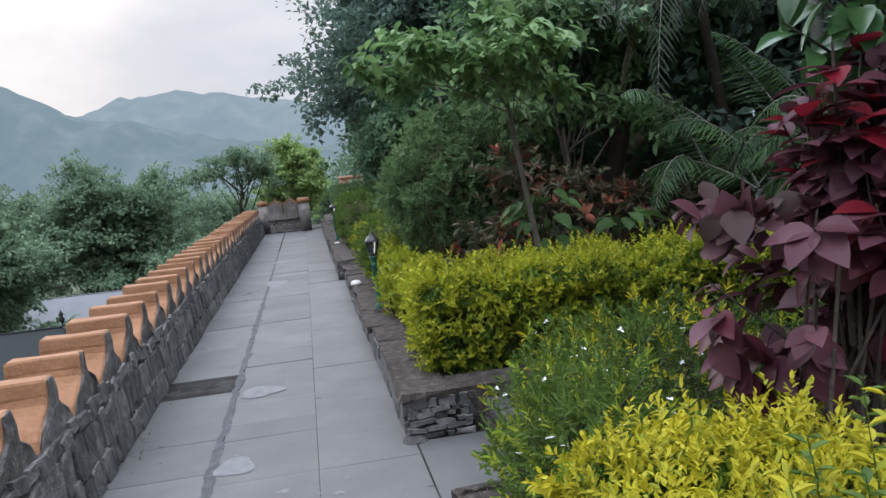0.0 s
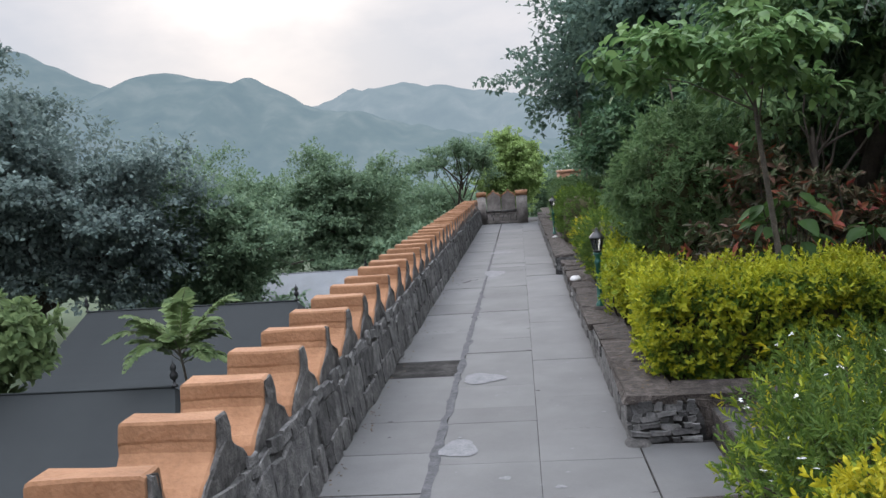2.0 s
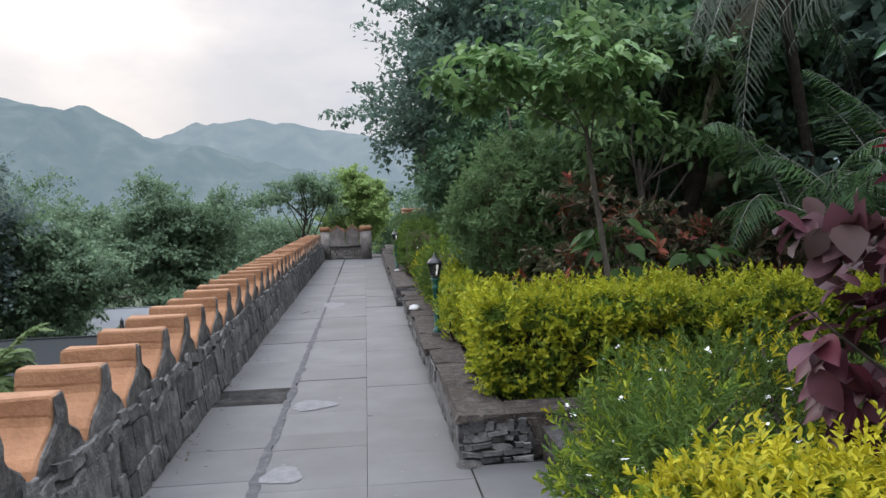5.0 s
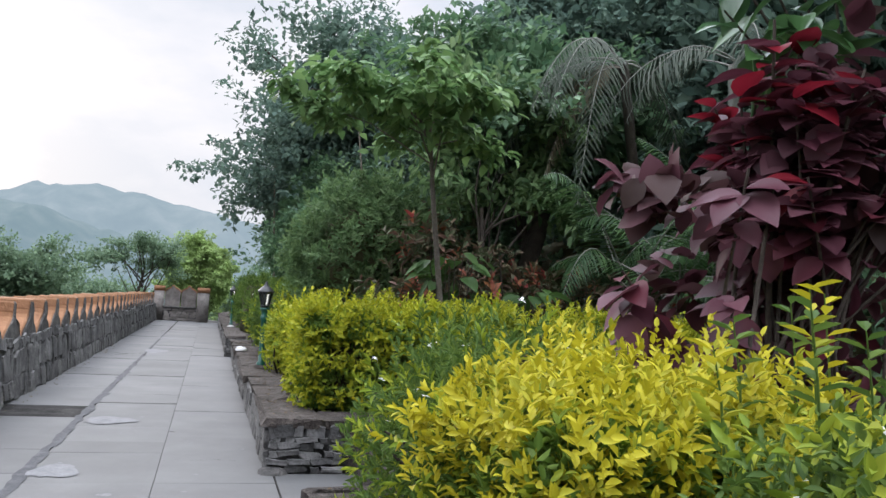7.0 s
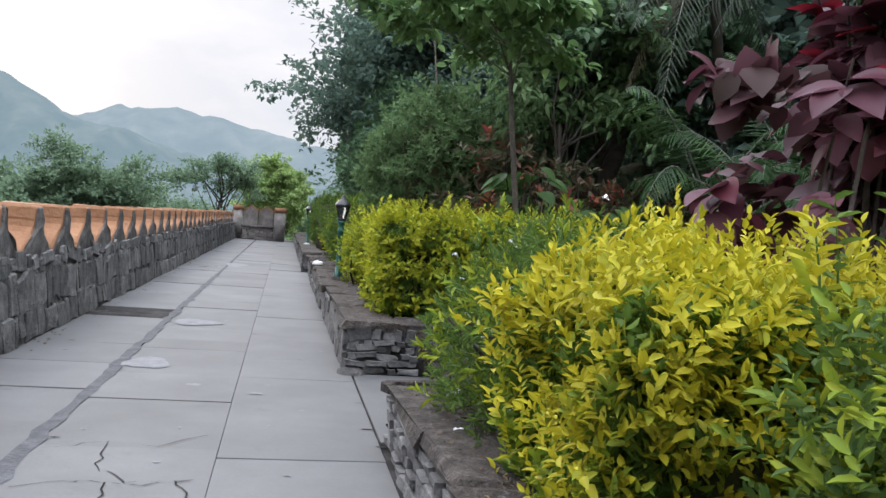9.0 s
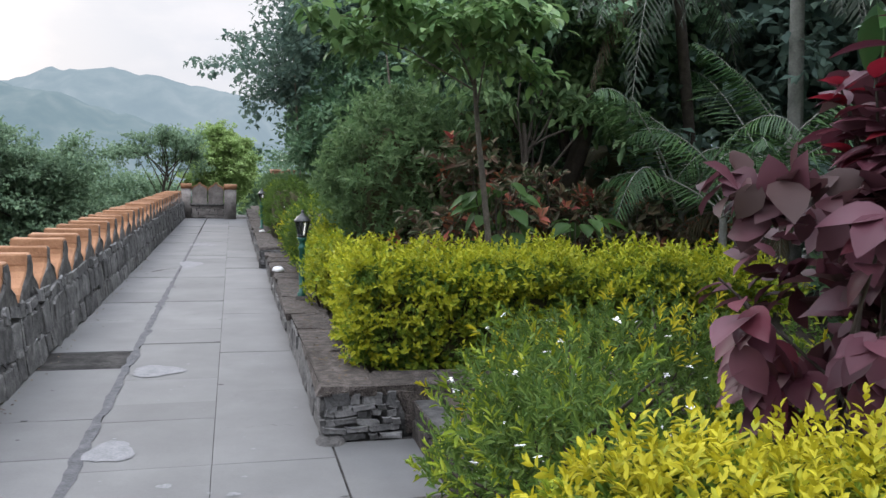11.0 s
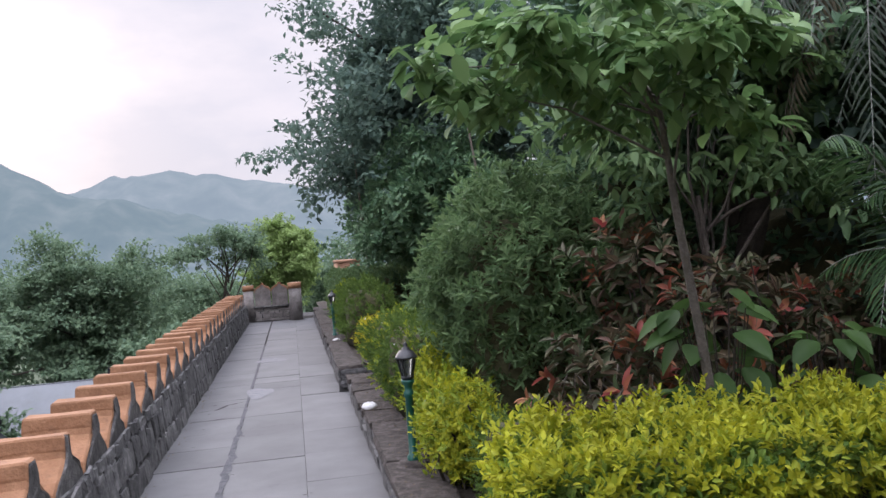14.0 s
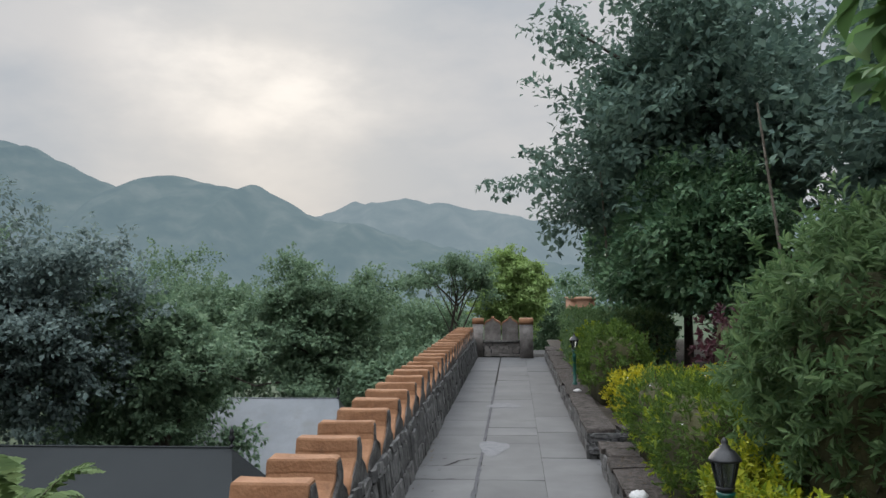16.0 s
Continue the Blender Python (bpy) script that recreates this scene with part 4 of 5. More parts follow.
shrub("tall_shrub", "tall dense dark green shrub with hanging leafy shoots", (2.7, 10.3, 1.5), (1.0, .8, 1.1), 1900, .085, .036, L_DEEP, per=6, shape=T_MID, wob=.35, stem_to=.27, shell=.6)

# low growth along the kerb
shrub("golden_shrub", "small golden yellow shrub round the garden lamp", (.95, 8.80, .58), (.27, .55, .34), 1100, .040, .02, L_GOLDLIME, per=6, stem_to=.24, body=False, shell=.35, group="golden kerb shrubs", extra=(L_LIME, .3))
shrub("golden_shrub", "small golden yellow shrub round the garden lamp", (.98, 9.75, .62), (.24, .45, .36), 800, .040, .02, L_GOLDLIME, per=6, stem_to=.24, body=False, shell=.35, group="golden kerb shrubs", extra=(L_LIME, .4))
shrub("low_shrub", "low soft green shrub with white flecks behind the kerb", (1.10, 7.85, .55), (.28, .45, .32), 420, .04, .014, L_HEDGE, per=7, stem_to=.27, group="low kerb shrubs", spread=.6)
shrub("low_shrub", "low soft green shrub with white flecks behind the kerb", (1.10, 11.2, .70), (.44, 1.05, .46), 1700, .045, .015, L_HEDGE, per=7, flowers=10, stem_to=.27, group="low kerb shrubs", extra=(L_LIME, .1), spread=.6)
shrub("low_shrub", "low soft green shrub with white flecks behind the kerb", (1.16, 12.8, .66), (.5, .75, .42), 1200, .045, .015, L_HEDGE, per=7, flowers=6, stem_to=.27, group="low kerb shrubs", extra=(L_LIME, .1), spread=.6)
clipped_hedge("golden_hedge", "low clipped yellow-green hedge across the bed", .90, 3.4, 14.5, 15.6, .27, .78, 2000, .05, .024, L_YELLOW, L_HEDGE, wob=.08, per=6, top_bias=.35)
shrub("low_shrub", "tall soft green shrub along the kerb", (1.10, 16.9, .78), (.50, 1.15, .54), 1700, .055, .02, L_HEDGE, per=7, flowers=6, stem_to=.27, group="low kerb shrubs", spread=.6)
shrub("low_shrub", "low soft green shrub along the kerb", (1.12, 19.1, .72), (.45, 1.1, .48), 1200, .055, .02, L_HEDGE, per=7, stem_to=.27, group="low kerb shrubs", extra=(L_LIME, .25), spread=.6)
clipped_hedge("green_hedge", "rounded clipped dark green hedge at the far bed", .85, 2.6, 20.2, 25.4, .27, 1.25, 3200, .075, .04, L_SHRUB, L_DEEP, wob=.12, per=5, top_bias=.5, lime=.15)
shrub("maroon_shrub", "maroon-leaved shrubs in deep shade under the trees", (3.0, 16.2, .95), (1.0, 1.0, .75), 700, .11, .05, L_MAROON, per=5, stem_to=.27, shell=.4, group="maroon shrubs")
shrub("maroon_shrub", "maroon-leaved shrubs in deep shade under the trees", (2.6, 13.0, .85), (.8, .8, .7), 500, .11, .05, L_MAROON, per=5, stem_to=.27, shell=.4, group="maroon shrubs")

# slender bare stems among the shrubs
for a, b, r in (((2.55, 13.6, .27), (2.15, 13.5, 3.6), .022), ((1.75, 22.0, .27), (1.5, 22, 4.2), .035), ((3.1, 12.2, .27), (2.9, 12.1, 3.4), .03)):
    s = thing("slender_sapling", a, "slender bare pale sapling rising into the crowns", "sapling", "slender saplings")
    a, b = np.array(a), np.array(b)
    part("trunk", *tube([a, a * .6 + b * .4 + RNG.normal(size=3) * .04, b], [r, r * .8, r * .5], 7), M_BARK, s, smooth=True)

# ---- palms ----


def frond(root, heading, length, rise, droop, leaflet, n=36, keel=.010, shape=T_STRIP, width=.0135, hang=.12):
    """Rachis and leaflets of one feather leaf."""
    h = np.array([math.cos(heading), math.sin(heading), 0])
    s = np.linspace(0, 1, 12)
    P = np.array(root) + np.outer(s * length * (1 - .18 * s), h) + np.outer(length * (rise * s - droop * s ** 2.2), [0, 0, 1])
    rach = tube(P, keel * (1 - .85 * s), 5)
    q = np.linspace(.16, .99, n)
    B = np.stack([np.interp(q, s, P[:, i]) for i in range(3)], 1)
    T = unit(np.gradient(P, axis=0)); T = unit(np.stack([np.interp(q, s, T[:, i]) for i in range(3)], 1))
    side = unit(np.cross(T, [0, 0, 1.0]))
    up = np.cross(side, T)
    out = []
    for sg in (-1, 1):
        D = unit(T * .55 + side * sg * .75 + up * .1 + RNG.normal(size=T.shape) * .06 - np.array([0, 0, hang]))
        L = leaflet * np.sin(np.pi * (.12 + .83 * q)) * RNG.uniform(.85, 1.1, n)
        out.append(leaves(B, D, up + .25 * side * sg, L, width + 0 * L, shape))
    return rach, join(out)

def feather_sapling(base, top, n):
    t = thing("sapling", base, "small sapling with big feather leaves beside the tent", "sapling")
    base, top = np.array(base, float), np.array(top, float)
    part("trunk", *tube([base, base * .5 + top * .5 + np.array([.06, 0, 0]), top], [.035, .028, .016], 8), M_BARK, t, smooth=True)
    for i in range(n):
        w = 2 * math.pi * i / n + RNG.uniform(-.3, .3)
        root = top - (top - base) / np.linalg.norm(top - base) * RNG.uniform(0, .35)
        rc, lf = frond(root, w, RNG.uniform(.8, 1.3), RNG.uniform(.55, 1.4), RNG.uniform(.3, .8), .25, 14, .009, T_FINE, .095)
        fr = part("frond", *rc, M_BARK, t)
        part("leaf_blade", *lf, L_TENTSAP, fr, kind="stuff")


def palm(label, stems, fronds, length, leaflet, rise=(.5, 1.0), droop=(.4, .9), leaf=None, heading=None, dead=0, bark=None):
    base = np.array(stems[0][0], float)
    t = thing("palm", base, label, "palm", "garden palms")
    for a, b, r in stems:
        a, b = np.array(a, float), np.array(b, float)
        part("stem", *tube([a, a * .65 + b * .35, a * .3 + b * .7, b], [r * 1.15, r, r * .92, r * .8], 10), bark or M_PALMBARK, t, smooth=True)
    for i in range(fronds):
        a, b, r = stems[i % len(stems)]
        w = RNG.uniform(0, 2 * math.pi) if heading is None else heading + RNG.uniform(-1.2, 1.2)
        rc, lf = frond(np.array(b) + RNG.normal(size=3) * .03, w, length * RNG.uniform(.75, 1.1), RNG.uniform(*rise), RNG.uniform(*droop), leaflet, hang=.5)
        fr = part("frond", *rc, M_PALMBARK, t)
        part("leaf_blade", *lf, leaf or L_PALM, fr)
    for i in range(dead):
        a, b, r = stems[i % len(stems)]
        rc, lf = frond(np.array(b) - np.array([0, 0, .05]), math.pi + RNG.uniform(-1.3, 1.3), length * RNG.uniform(.6, .9), RNG.uniform(.0, .35), RNG.uniform(1.1, 1.5), leaflet * .8, hang=1.0)
        fr = part("dead_frond", *rc, M_BARK, t, "dry brown hanging frond")
        part("leaf_blade", *lf, L_DRYFROND, fr)
    return t


palm("cluster of areca palms with arching green feather fronds", [((4.35, 8.0, .27), (4.25, 7.9, 1.2), .035), ((4.6, 8.2, .27), (4.75, 8.1, 1.45), .04), ((4.9, 7.9, .27), (5.05, 7.8, 1.3), .04), ((4.1, 8.3, .27), (3.9, 8.2, 1.15), .03)], 26, 1.5, .36, (.8, 1.5), (.45, 1.1), dead=6)
palm("tall grey-stemmed palm with hanging fronds", [((5.2, 8.35, .27), (5.0, 8.3, 3.5), .075)], 13, 1.9, .5, (.2, .7), (.8, 1.3), L_PALMDRY)
palm("tall palm with drooping grey-green fronds high over the bed", [((4.9, 9.4, .27), (3.95, 8.6, 3.45), .06)], 12, 1.5, .42, (.2, .55), (.9, 1.4), L_PALMDRY, dead=4, bark=M_DARKBARK)
palm("short palm with broad feather fronds over the hedge", [((4.05, 7.75, .27), (4.0, 7.7, 1.15), .04)], 8, 1.25, .34)

# ---- large trees of the garden ----
tree("shade_tree", "large dark green shade tree leaning over the walkway", (4.6, 22.0, .27), (3.6, 22.0, 4.8), .22, (3.75, 22.5, 5.1), (3.7, 4.6, 3.2), 850, 45, 0.168, 0.102, L_DARK, M_DARKBARK,
     size=.40, boughs=20, shell=.45, crown2=((1.45, 24.0, 4.4), (1.7, 1.7, 2.0), 110, 26), dense=.5)
tree("shade_tree", "dark broad tree behind the garden bed", (5.6, 11.7, .27), (5.4, 11.7, 3.4), .17, (5.5, 12.0, 4.2), (2.0, 2.6, 3.0), 600, 43, 0.136, 0.085, L_DARK, M_DARKBARK, size=.32, boughs=16, shell=.45, dense=.95)
tree("shade_tree", "dark broad tree with a leaning trunk behind the garden bed", (3.05, 9.6, .27), (3.85, 9.7, 3.2), .11, (3.6, 9.9, 3.05), (1.9, 1.3, 1.0), 400, 35, 0.120, 0.068, L_DEEP, M_DARKBARK, size=.26, boughs=16, shell=.4, dense=.95)
tree("shade_tree", "dark leafy tree closing the back of the garden", (7.2, 8.5, .27), (7.0, 8.6, 3.2), .18, (7.0, 9.2, 3.4), (2.4, 3.0, 3.6), 575, 37, 0.152, 0.093, L_DARK, M_DARKBARK, size=.4, boughs=10, shell=.5, dense=.95)
tree("shade_tree", "dark leafy tree closing the back of the garden", (6.9, 3.8, .27), (6.7, 4.0, 3.0), .16, (6.6, 4.4, 3.0), (2.2, 2.8, 3.4), 500, 35, 0.152, 0.093, L_DARK, M_DARKBARK, size=.4, boughs=10, shell=.5, dense=.95)
tree("shade_tree", "dark leafy tree closing the back of the garden", (7.2, 15.5, .27), (7.0, 15.6, 3.6), .2, (6.4, 16.0, 4.0), (3.0, 3.6, 4.2), 650, 37, 0.160, 0.093, L_DARK, M_DARKBARK, size=.42, boughs=10, shell=.5, dense=.95)
tree("shade_tree", "leafy green tree standing between the walkway hedges", (3.3, 18.8, .27), (3.1, 18.8, 2.0), .09, (3.0, 18.9, 2.5), (1.35, 1.5, 1.5), 275, 35, 0.112, 0.068, L_DEEP, M_DARKBARK, size=.26, boughs=12, shell=.4, dense=.95)
tree("shade_tree", "leafy green tree filling the far side of the garden", (3.4, 28.6, .0), (3.2, 28.6, 2.2), .12, (3.3, 28.5, 3.0), (2.0, 1.6, 2.4), 300, 35, 0.136, 0.085, L_DEEP, M_DARKBARK, size=.35, boughs=10, shell=.4, dense=.95)
# Crown added mostly out of view, so that it darkens the near bed.
tree("shade_tree", "leafy tree added mostly out of view to shade the planted bed", (4.9, 3.4, .27), (4.3, 3.7, 2.9), .12, (3.6, 3.9, 3.7), (1.6, 1.8, .9), 260, 26, .16, .09, L_DARK, M_DARKBARK, size=.3, boughs=10, shell=.4, dense=.95)
tree("shade_tree", "dark leafy tree rising behind the walkway hedges", (2.9, 20.6, .27), (2.8, 20.6, 2.2), .09, (2.7, 20.5, 2.7), (1.35, 2.6, 1.7), 420, 32, .13, .08, L_DEEP, M_DARKBARK, size=.28, boughs=10, shell=.4, dense=.95)
for c, r in (((5.0, 10.4, 1.2), (1.9, 1.0, 1.1)), ((5.0, 13.8, 1.4), (2.0, 1.3, 1.3)), ((6.0, 6.4, 1.0), (1.1, 1.4, 1.0)), ((4.6, 19.0, 1.5), (1.6, 2.4, 1.4)), ((3.6, 11.3, 1.1), (.9, .6, .9)), ((5.3, 7.0, .75), (.9, .55, .6))):
    shrub("understorey_shrub", "dark undergrowth in deep shade behind the garden bed", c, r, 900, .13, .06, L_DEEP, per=5, stem_to=.27, shell=.4, group="understorey shrubs")

# ---- beyond the end wall ----
tree("spreading_tree", "open spreading tree with flat layered crown beyond the end wall", (-2.6, 38.0, -3.5), (-2.5, 38.0, 1.7), .08, (-2.75, 38.0, 2.3), (2.5, 1.9, .95), 330, 30, .12, .075, L_VALLEY, M_DARKBARK, bough_low=.55, size=.24, boughs=14, shell=.45, rough=.4)
tree("round_tree", "bright green rounded tree beyond the end wall", (-.45, 42, -3.5), (-.45, 42, 1.0), .10, (-.35, 42, 1.5), (1.9, 1.7, 2.2), 900, 36, .13, .085, L_ROUND, size=.2, boughs=10, shell=.6, rough=.08, dense=.9)

house = thing("garden_house", (1.9, 31.5, 0), "orange plastered house partly hidden by trees", "house")
part("wall", *box(1.47, 2.15, 30.5, 33.5, -.1, 1.40), M_HOUSEWALL, house)
part("roof", *box(1.44, 2.18, 30.46, 33.54, 1.40, 1.48), M_HOUSEWALL, house, "flat orange plastered roof edge")

# ---- valley side: tents, roofs, trees ----


def tent(name, label, x0, x1, y, z, half, drop, m, finial=True, hip=1.2):
    """A hip roof with its ridge from x0 to x1 and a finial at each end."""
    t = thing(name, ((x0 + x1) / 2, y, -4.2), label, "tent roof", "tent roofs")
    ze = z - drop
    n = 14
    V, F = [], []
    for i in range(n + 1):
        s = i / n
        sag = -.10 * drop * math.sin(math.pi * s)
        zz = z + (ze - z) * s + sag
        e = hip * s
        V += [(x0 - e, y - half * s, zz), (x1 + e, y - half * s, zz), (x1 + e, y + half * s, zz), (x0 - e, y + half * s, zz)]
    for i in range(n):
        for k in range(4):
            F.append((i * 4 + k, i * 4 + (k + 1) % 4, i * 4 + 4 + (k + 1) % 4, i * 4 + 4 + k))
    part("roof", V, F, m, t, smooth=False)
    part("wall", *box(x0 - hip + .15, x1 + hip - .15, y - half + .15, y + half - .15, -4.3, ze + .05), m, t)
    part("ridge_seam", *tube([(x0, y, z + .01), (x1, y, z + .01)], [.02, .02], 6), m, t)
    if finial:
        for x in (x0, x1):
            part("finial", *lathe([(.001, 0), (.05, 0), (.05, .03), (.02, .05), (.02, .10), (.055, .13), (.06, .19), (.03, .23), (.045, .26), (.04, .31), (.012, .35), (.001, .40)], 10, (x, y, z + .01)), M_BLACKMETAL, t, "dark turned finial")
    return t


tent("tent", "large dark grey canvas tent with a hipped roof", -11.2, -5.15, 12.3, -1.10, 3.3, 1.9, M_TENT)
tent("tent", "large dark grey canvas tent with a hipped roof", -10.6, -5.4, 19.9, -1.06, 3.3, 1.9, M_TENT)
tent("metal_roof", "pale grey weathered metal roof with a hipped end", -11.0, -6.0, 31.8, -1.75, 4.2, 2.6, M_TIN)

tree("valley_tree", "tall grey-green leafy tree below the wall", (-14, 23, -4.3), (-13.8, 23, 1.2), .25, (-15.0, 22.6, 1.9), (4.4, 3.6, 4.5), 1150, 45, 0.160, 0.102, L_GREYTREE, M_DARKBARK, size=.36, boughs=14, shell=.6, rough=.14, group="valley trees", dense=.5, crown2=((-11.4, 23.6, .9), (2.5, 2.3, 3.0), 650, 42))
tree("valley_tree", "leafy green tree rising behind the tents", (-9.2, 25.5, -4.3), (-9.1, 25.5, -.2), .14, (-9.9, 25.5, .1), (3.1, 2.4, 2.5), 800, 43, 0.150, 0.09, L_VALLEY, M_DARKBARK, size=.30, boughs=14, shell=.6, rough=.22, group="valley trees", dense=.6)
tree("valley_tree", "leafy green tree rising behind the tents", (-7.4, 34.5, -4.3), (-7.4, 34.5, .4), .14, (-7.6, 35.0, .0), (3.8, 2.3, 3.2), 750, 40, 0.160, 0.093, L_VALLEY, M_DARKBARK, size=.34, boughs=12, shell=.5, group="valley trees", dense=.4)
tree("valley_tree", "hazy green tree in the middle distance", (-12.5, 37, -4.3), (-12.5, 37, .6), .16, (-12.5, 37, -.4), (4.0, 2.8, 3.3), 525, 37, 0.192, 0.111, L_VALLEY, M_DARKBARK, size=.40, boughs=8, shell=.5, group="valley trees", dense=.4)
for x, y, z, rx, rz in ((-4.6, 45, -1.0, 2.8, 2.2), (-9.5, 50, -.6, 3.8, 2.6), (-17, 48, 0, 4.4, 3.2), (-5.8, 58, -.6, 4.0, 2.6), (2.5, 56, 0, 3.5, 3.0), (-22, 34, .5, 4.4, 4.2), (-26, 24, .5, 4.0, 4.2), (-13, 64, -.2, 5, 3.0), (-19, 15, -1.4, 3.4, 2.6), (-3.9, 33, -1.4, 1.8, 1.7), (-11.5, 28.5, -1.6, 3.0, 2.4)):
    tree("valley_tree", "leafy green tree in the valley beyond the wall", (x, y, -4.3), (x, y, z), .15, (x, y, z - .3), (rx * 1.2, rx, rz * 1.25), 375, 35, 0.192, 0.119, L_VALLEY, M_DARKBARK, size=.42, boughs=5, shell=.5, group="valley trees", dense=.4)
feather_sapling((-5.0, 13.0, -4.2), (-5.35, 13.0, -.58), 28)
shrub("broadleaf_bush", "large-leaved light green bush below the wall", (-8.6, 12.9, -.45), (1.35, 1.1, .85), 800, .20, .12, L_TENTSAP, per=6, stem_to=-4.2, shell=.25, body=False)

# ---- garden lamps ----


def garden_lamp(x, y):
    z = .24
    t = thing("garden_lamp", (x, y, z), "green post garden lamp with black glazed lantern on stone foot", "lamp", "garden lamps")
    part("foot", *lathe([(.001, 0), (.13, 0), (.125, .05), (.10, .06), (.09, .075), (.001, .075)], 18, (x, y, z)), M_CAP, t, "round grey stone foot", smooth=False)
    part("post", *lathe([(.04, .07), (.04, .10), (.026, .11), (.026, .48), (.034, .49), (.034, .52), (.026, .53), (.026, .56), (.04, .58), (.045, .60), (.001, .60)], 16, (x, y, z)), M_GREENMETAL, t, "dark green painted post", smooth=True)
    k0 = .60
    lan = part("lantern", *lathe([(.001, k0), (.036, k0), (.046, k0 + .02), (.043, k0 + .025), (.001, k0 + .025)], 6, (x, y, z)), M_BLACKMETAL, t, "black lantern frame")
    part("glass", *lathe([(.036, k0 + .025), (.064, k0 + .145)], 6, (x, y, z)), M_GLASS, lan, "clear lantern glass")
    for k in range(6):
        w = 2 * math.pi * k / 6
        c, s = math.cos(w), math.sin(w)
        part("bar", *tube([(x + .037 * c, y + .037 * s, z + k0 + .023), (x + .066 * c, y + .066 * s, z + k0 + .148)], [.004, .004], 5), M_BLACKMETAL, lan)
    part("cap", *lathe([(.07, k0 + .142), (.078, k0 + .147), (.073, k0 + .155), (.046, k0 + .19), (.025, k0 + .20), (.025, k0 + .212), (.014, k0 + .216), (.017, k0 + .23), (.008, k0 + .245), (.001, k0 + .25)], 12, (x, y, z)), M_BLACKMETAL, lan, "black domed lantern cap", smooth=True)


garden_lamp(.70, 9.16)
garden_lamp(.64, 17.98)

# ---- pieces of the setting: stones, slabs ----


def stone_mesh(w, h, d, seed, rough=.2):
    """An uneven squared stone: front towards -z of its frame at depth d; w along x, h along y, base at the origin's plane."""
    r = random.Random(seed)
    ring = [(-.5, -.5), (0, -.5), (.5, -.5), (.5, 0), (.5, .5), (0, .5), (-.5, .5), (-.5, 0)]
    outer = [(w * (a + r.uniform(-rough, rough) * .5), h * (b + r.uniform(-rough, rough) * .5)) for a, b in ring]
    V = [(a, b, 0) for a, b in outer]
    d *= r.uniform(.4, 1.15)
    tx, ty = r.uniform(-.35, .35), r.uniform(-.35, .35)
    V += [(a * .97, b * .97, d * r.uniform(.5, .85)) for a, b in outer]
    V += [(a * .90, b * .89, d * (r.uniform(.85, 1.1) + tx * a / w + ty * b / h)) for a, b in outer]
    n, F = 8, []
    for k in (0, 8):
        for i in range(n):
            j = (i + 1) % n
            F.append((k + i, k + j, k + 8 + j, k + 8 + i))
    F.append(tuple(range(16, 24)))
    return V, F


STONES = {}


def stone_kind(w, h, m, k):
    key = (round(w / .06), round(h / .04), m.name, k)
    if key not in STONES:
        V, F = stone_mesh(max(.04, key[0] * .06) - .007, max(.03, key[1] * .04) - .006, .023, hash((key[0], key[1], k)) & 0xffff)
        me = mesh_np("stone", V, F); me.materials.append(m)
        STONES[key] = me
    return STONES[key]


def stone_frame(o, u, v):
    u, v = Vector(u).normalized(), Vector(v).normalized()
    n = u.cross(v)
    M = Matrix((u, v, n)).transposed().to_4x4()
    M.translation = Vector(o)
    return M


def stone_face(parent, o, u, v, width, height, course, length, m, seed, near=None, joined=None, ragged=.2, name="stone", loose=.006):
    """Courses of rough stones on a face from o along u and up v. near(place): whether a stone is a piece of its own; the others join the far stones."""
    r = random.Random(seed)
    y = 0.0
    while y < height - .015:
        h = min(r.uniform(*course), height - y)
        if height - y - h < course[0] * .5:
            h = height - y
        x = -r.uniform(0, .1)
        while x < width - .02:
            w = r.uniform(*length)
            a, b = max(0, x), min(width, x + w)
            if b - a > .025:
                c = Vector(o) + Vector(u).normalized() * ((a + b) / 2) + Vector(v).normalized() * (y + h / 2 + r.uniform(-loose, loose))
                M = stone_frame(c, u, v) @ Matrix.Rotation(r.uniform(-.07, .07) * ragged * 5, 4, 'Z')
                if near is None or near(c):
                    ob = new(name, stone_kind(b - a, h * (1 + r.uniform(-6, 9) * loose), m, r.randrange(3)))
                    ob.parent = parent
                    M.translation -= parent.location
                    ob.matrix_basis = M
                else:
                    V, F = stone_mesh(b - a - .007, h - .006, .024, r.randrange(9999))
                    q = np.array(M)
                    V = np.array(V) @ q[:3, :3].T + q[:3, 3]
                    joined[0].append(V); joined[1].extend([[i + joined[2][0] for i in f] for f in F]); joined[2][0] += len(V)
            x += w
        y += h


def put_joined(parent, joined, m, name="far_stones"):
    if joined[0]:
        part(name, np.concatenate(joined[0]), joined[1], m, parent, kind="stuff")


# parapet: upright slabs and rubble on the inner face
slope = Vector((WALL_TOP_IN - WALL_BASE, 0, CREST)).normalized()
far = ([], [], [0])
near_here = lambda c: 2.6 < c.y < 9.6
stone_face(parapet, (WALL_BASE - .022, Y0, .0), (0, 1, 0), slope, Y1 - Y0, VALLEY + .025, (.08, .24), (.07, .28), M_RUBBLE, 5, near_here, far, .5, loose=.022)
put_joined(parapet, far, M_RUBBLE_I)

# end wall: rubble courses below the battlement stones
stone_face(end_wall, (-1.08, 26.9, 0), (1, 0, 0), (0, 0, 1), .94, .36, (.08, .13), (.12, .28), M_ENDSTONE, 8)

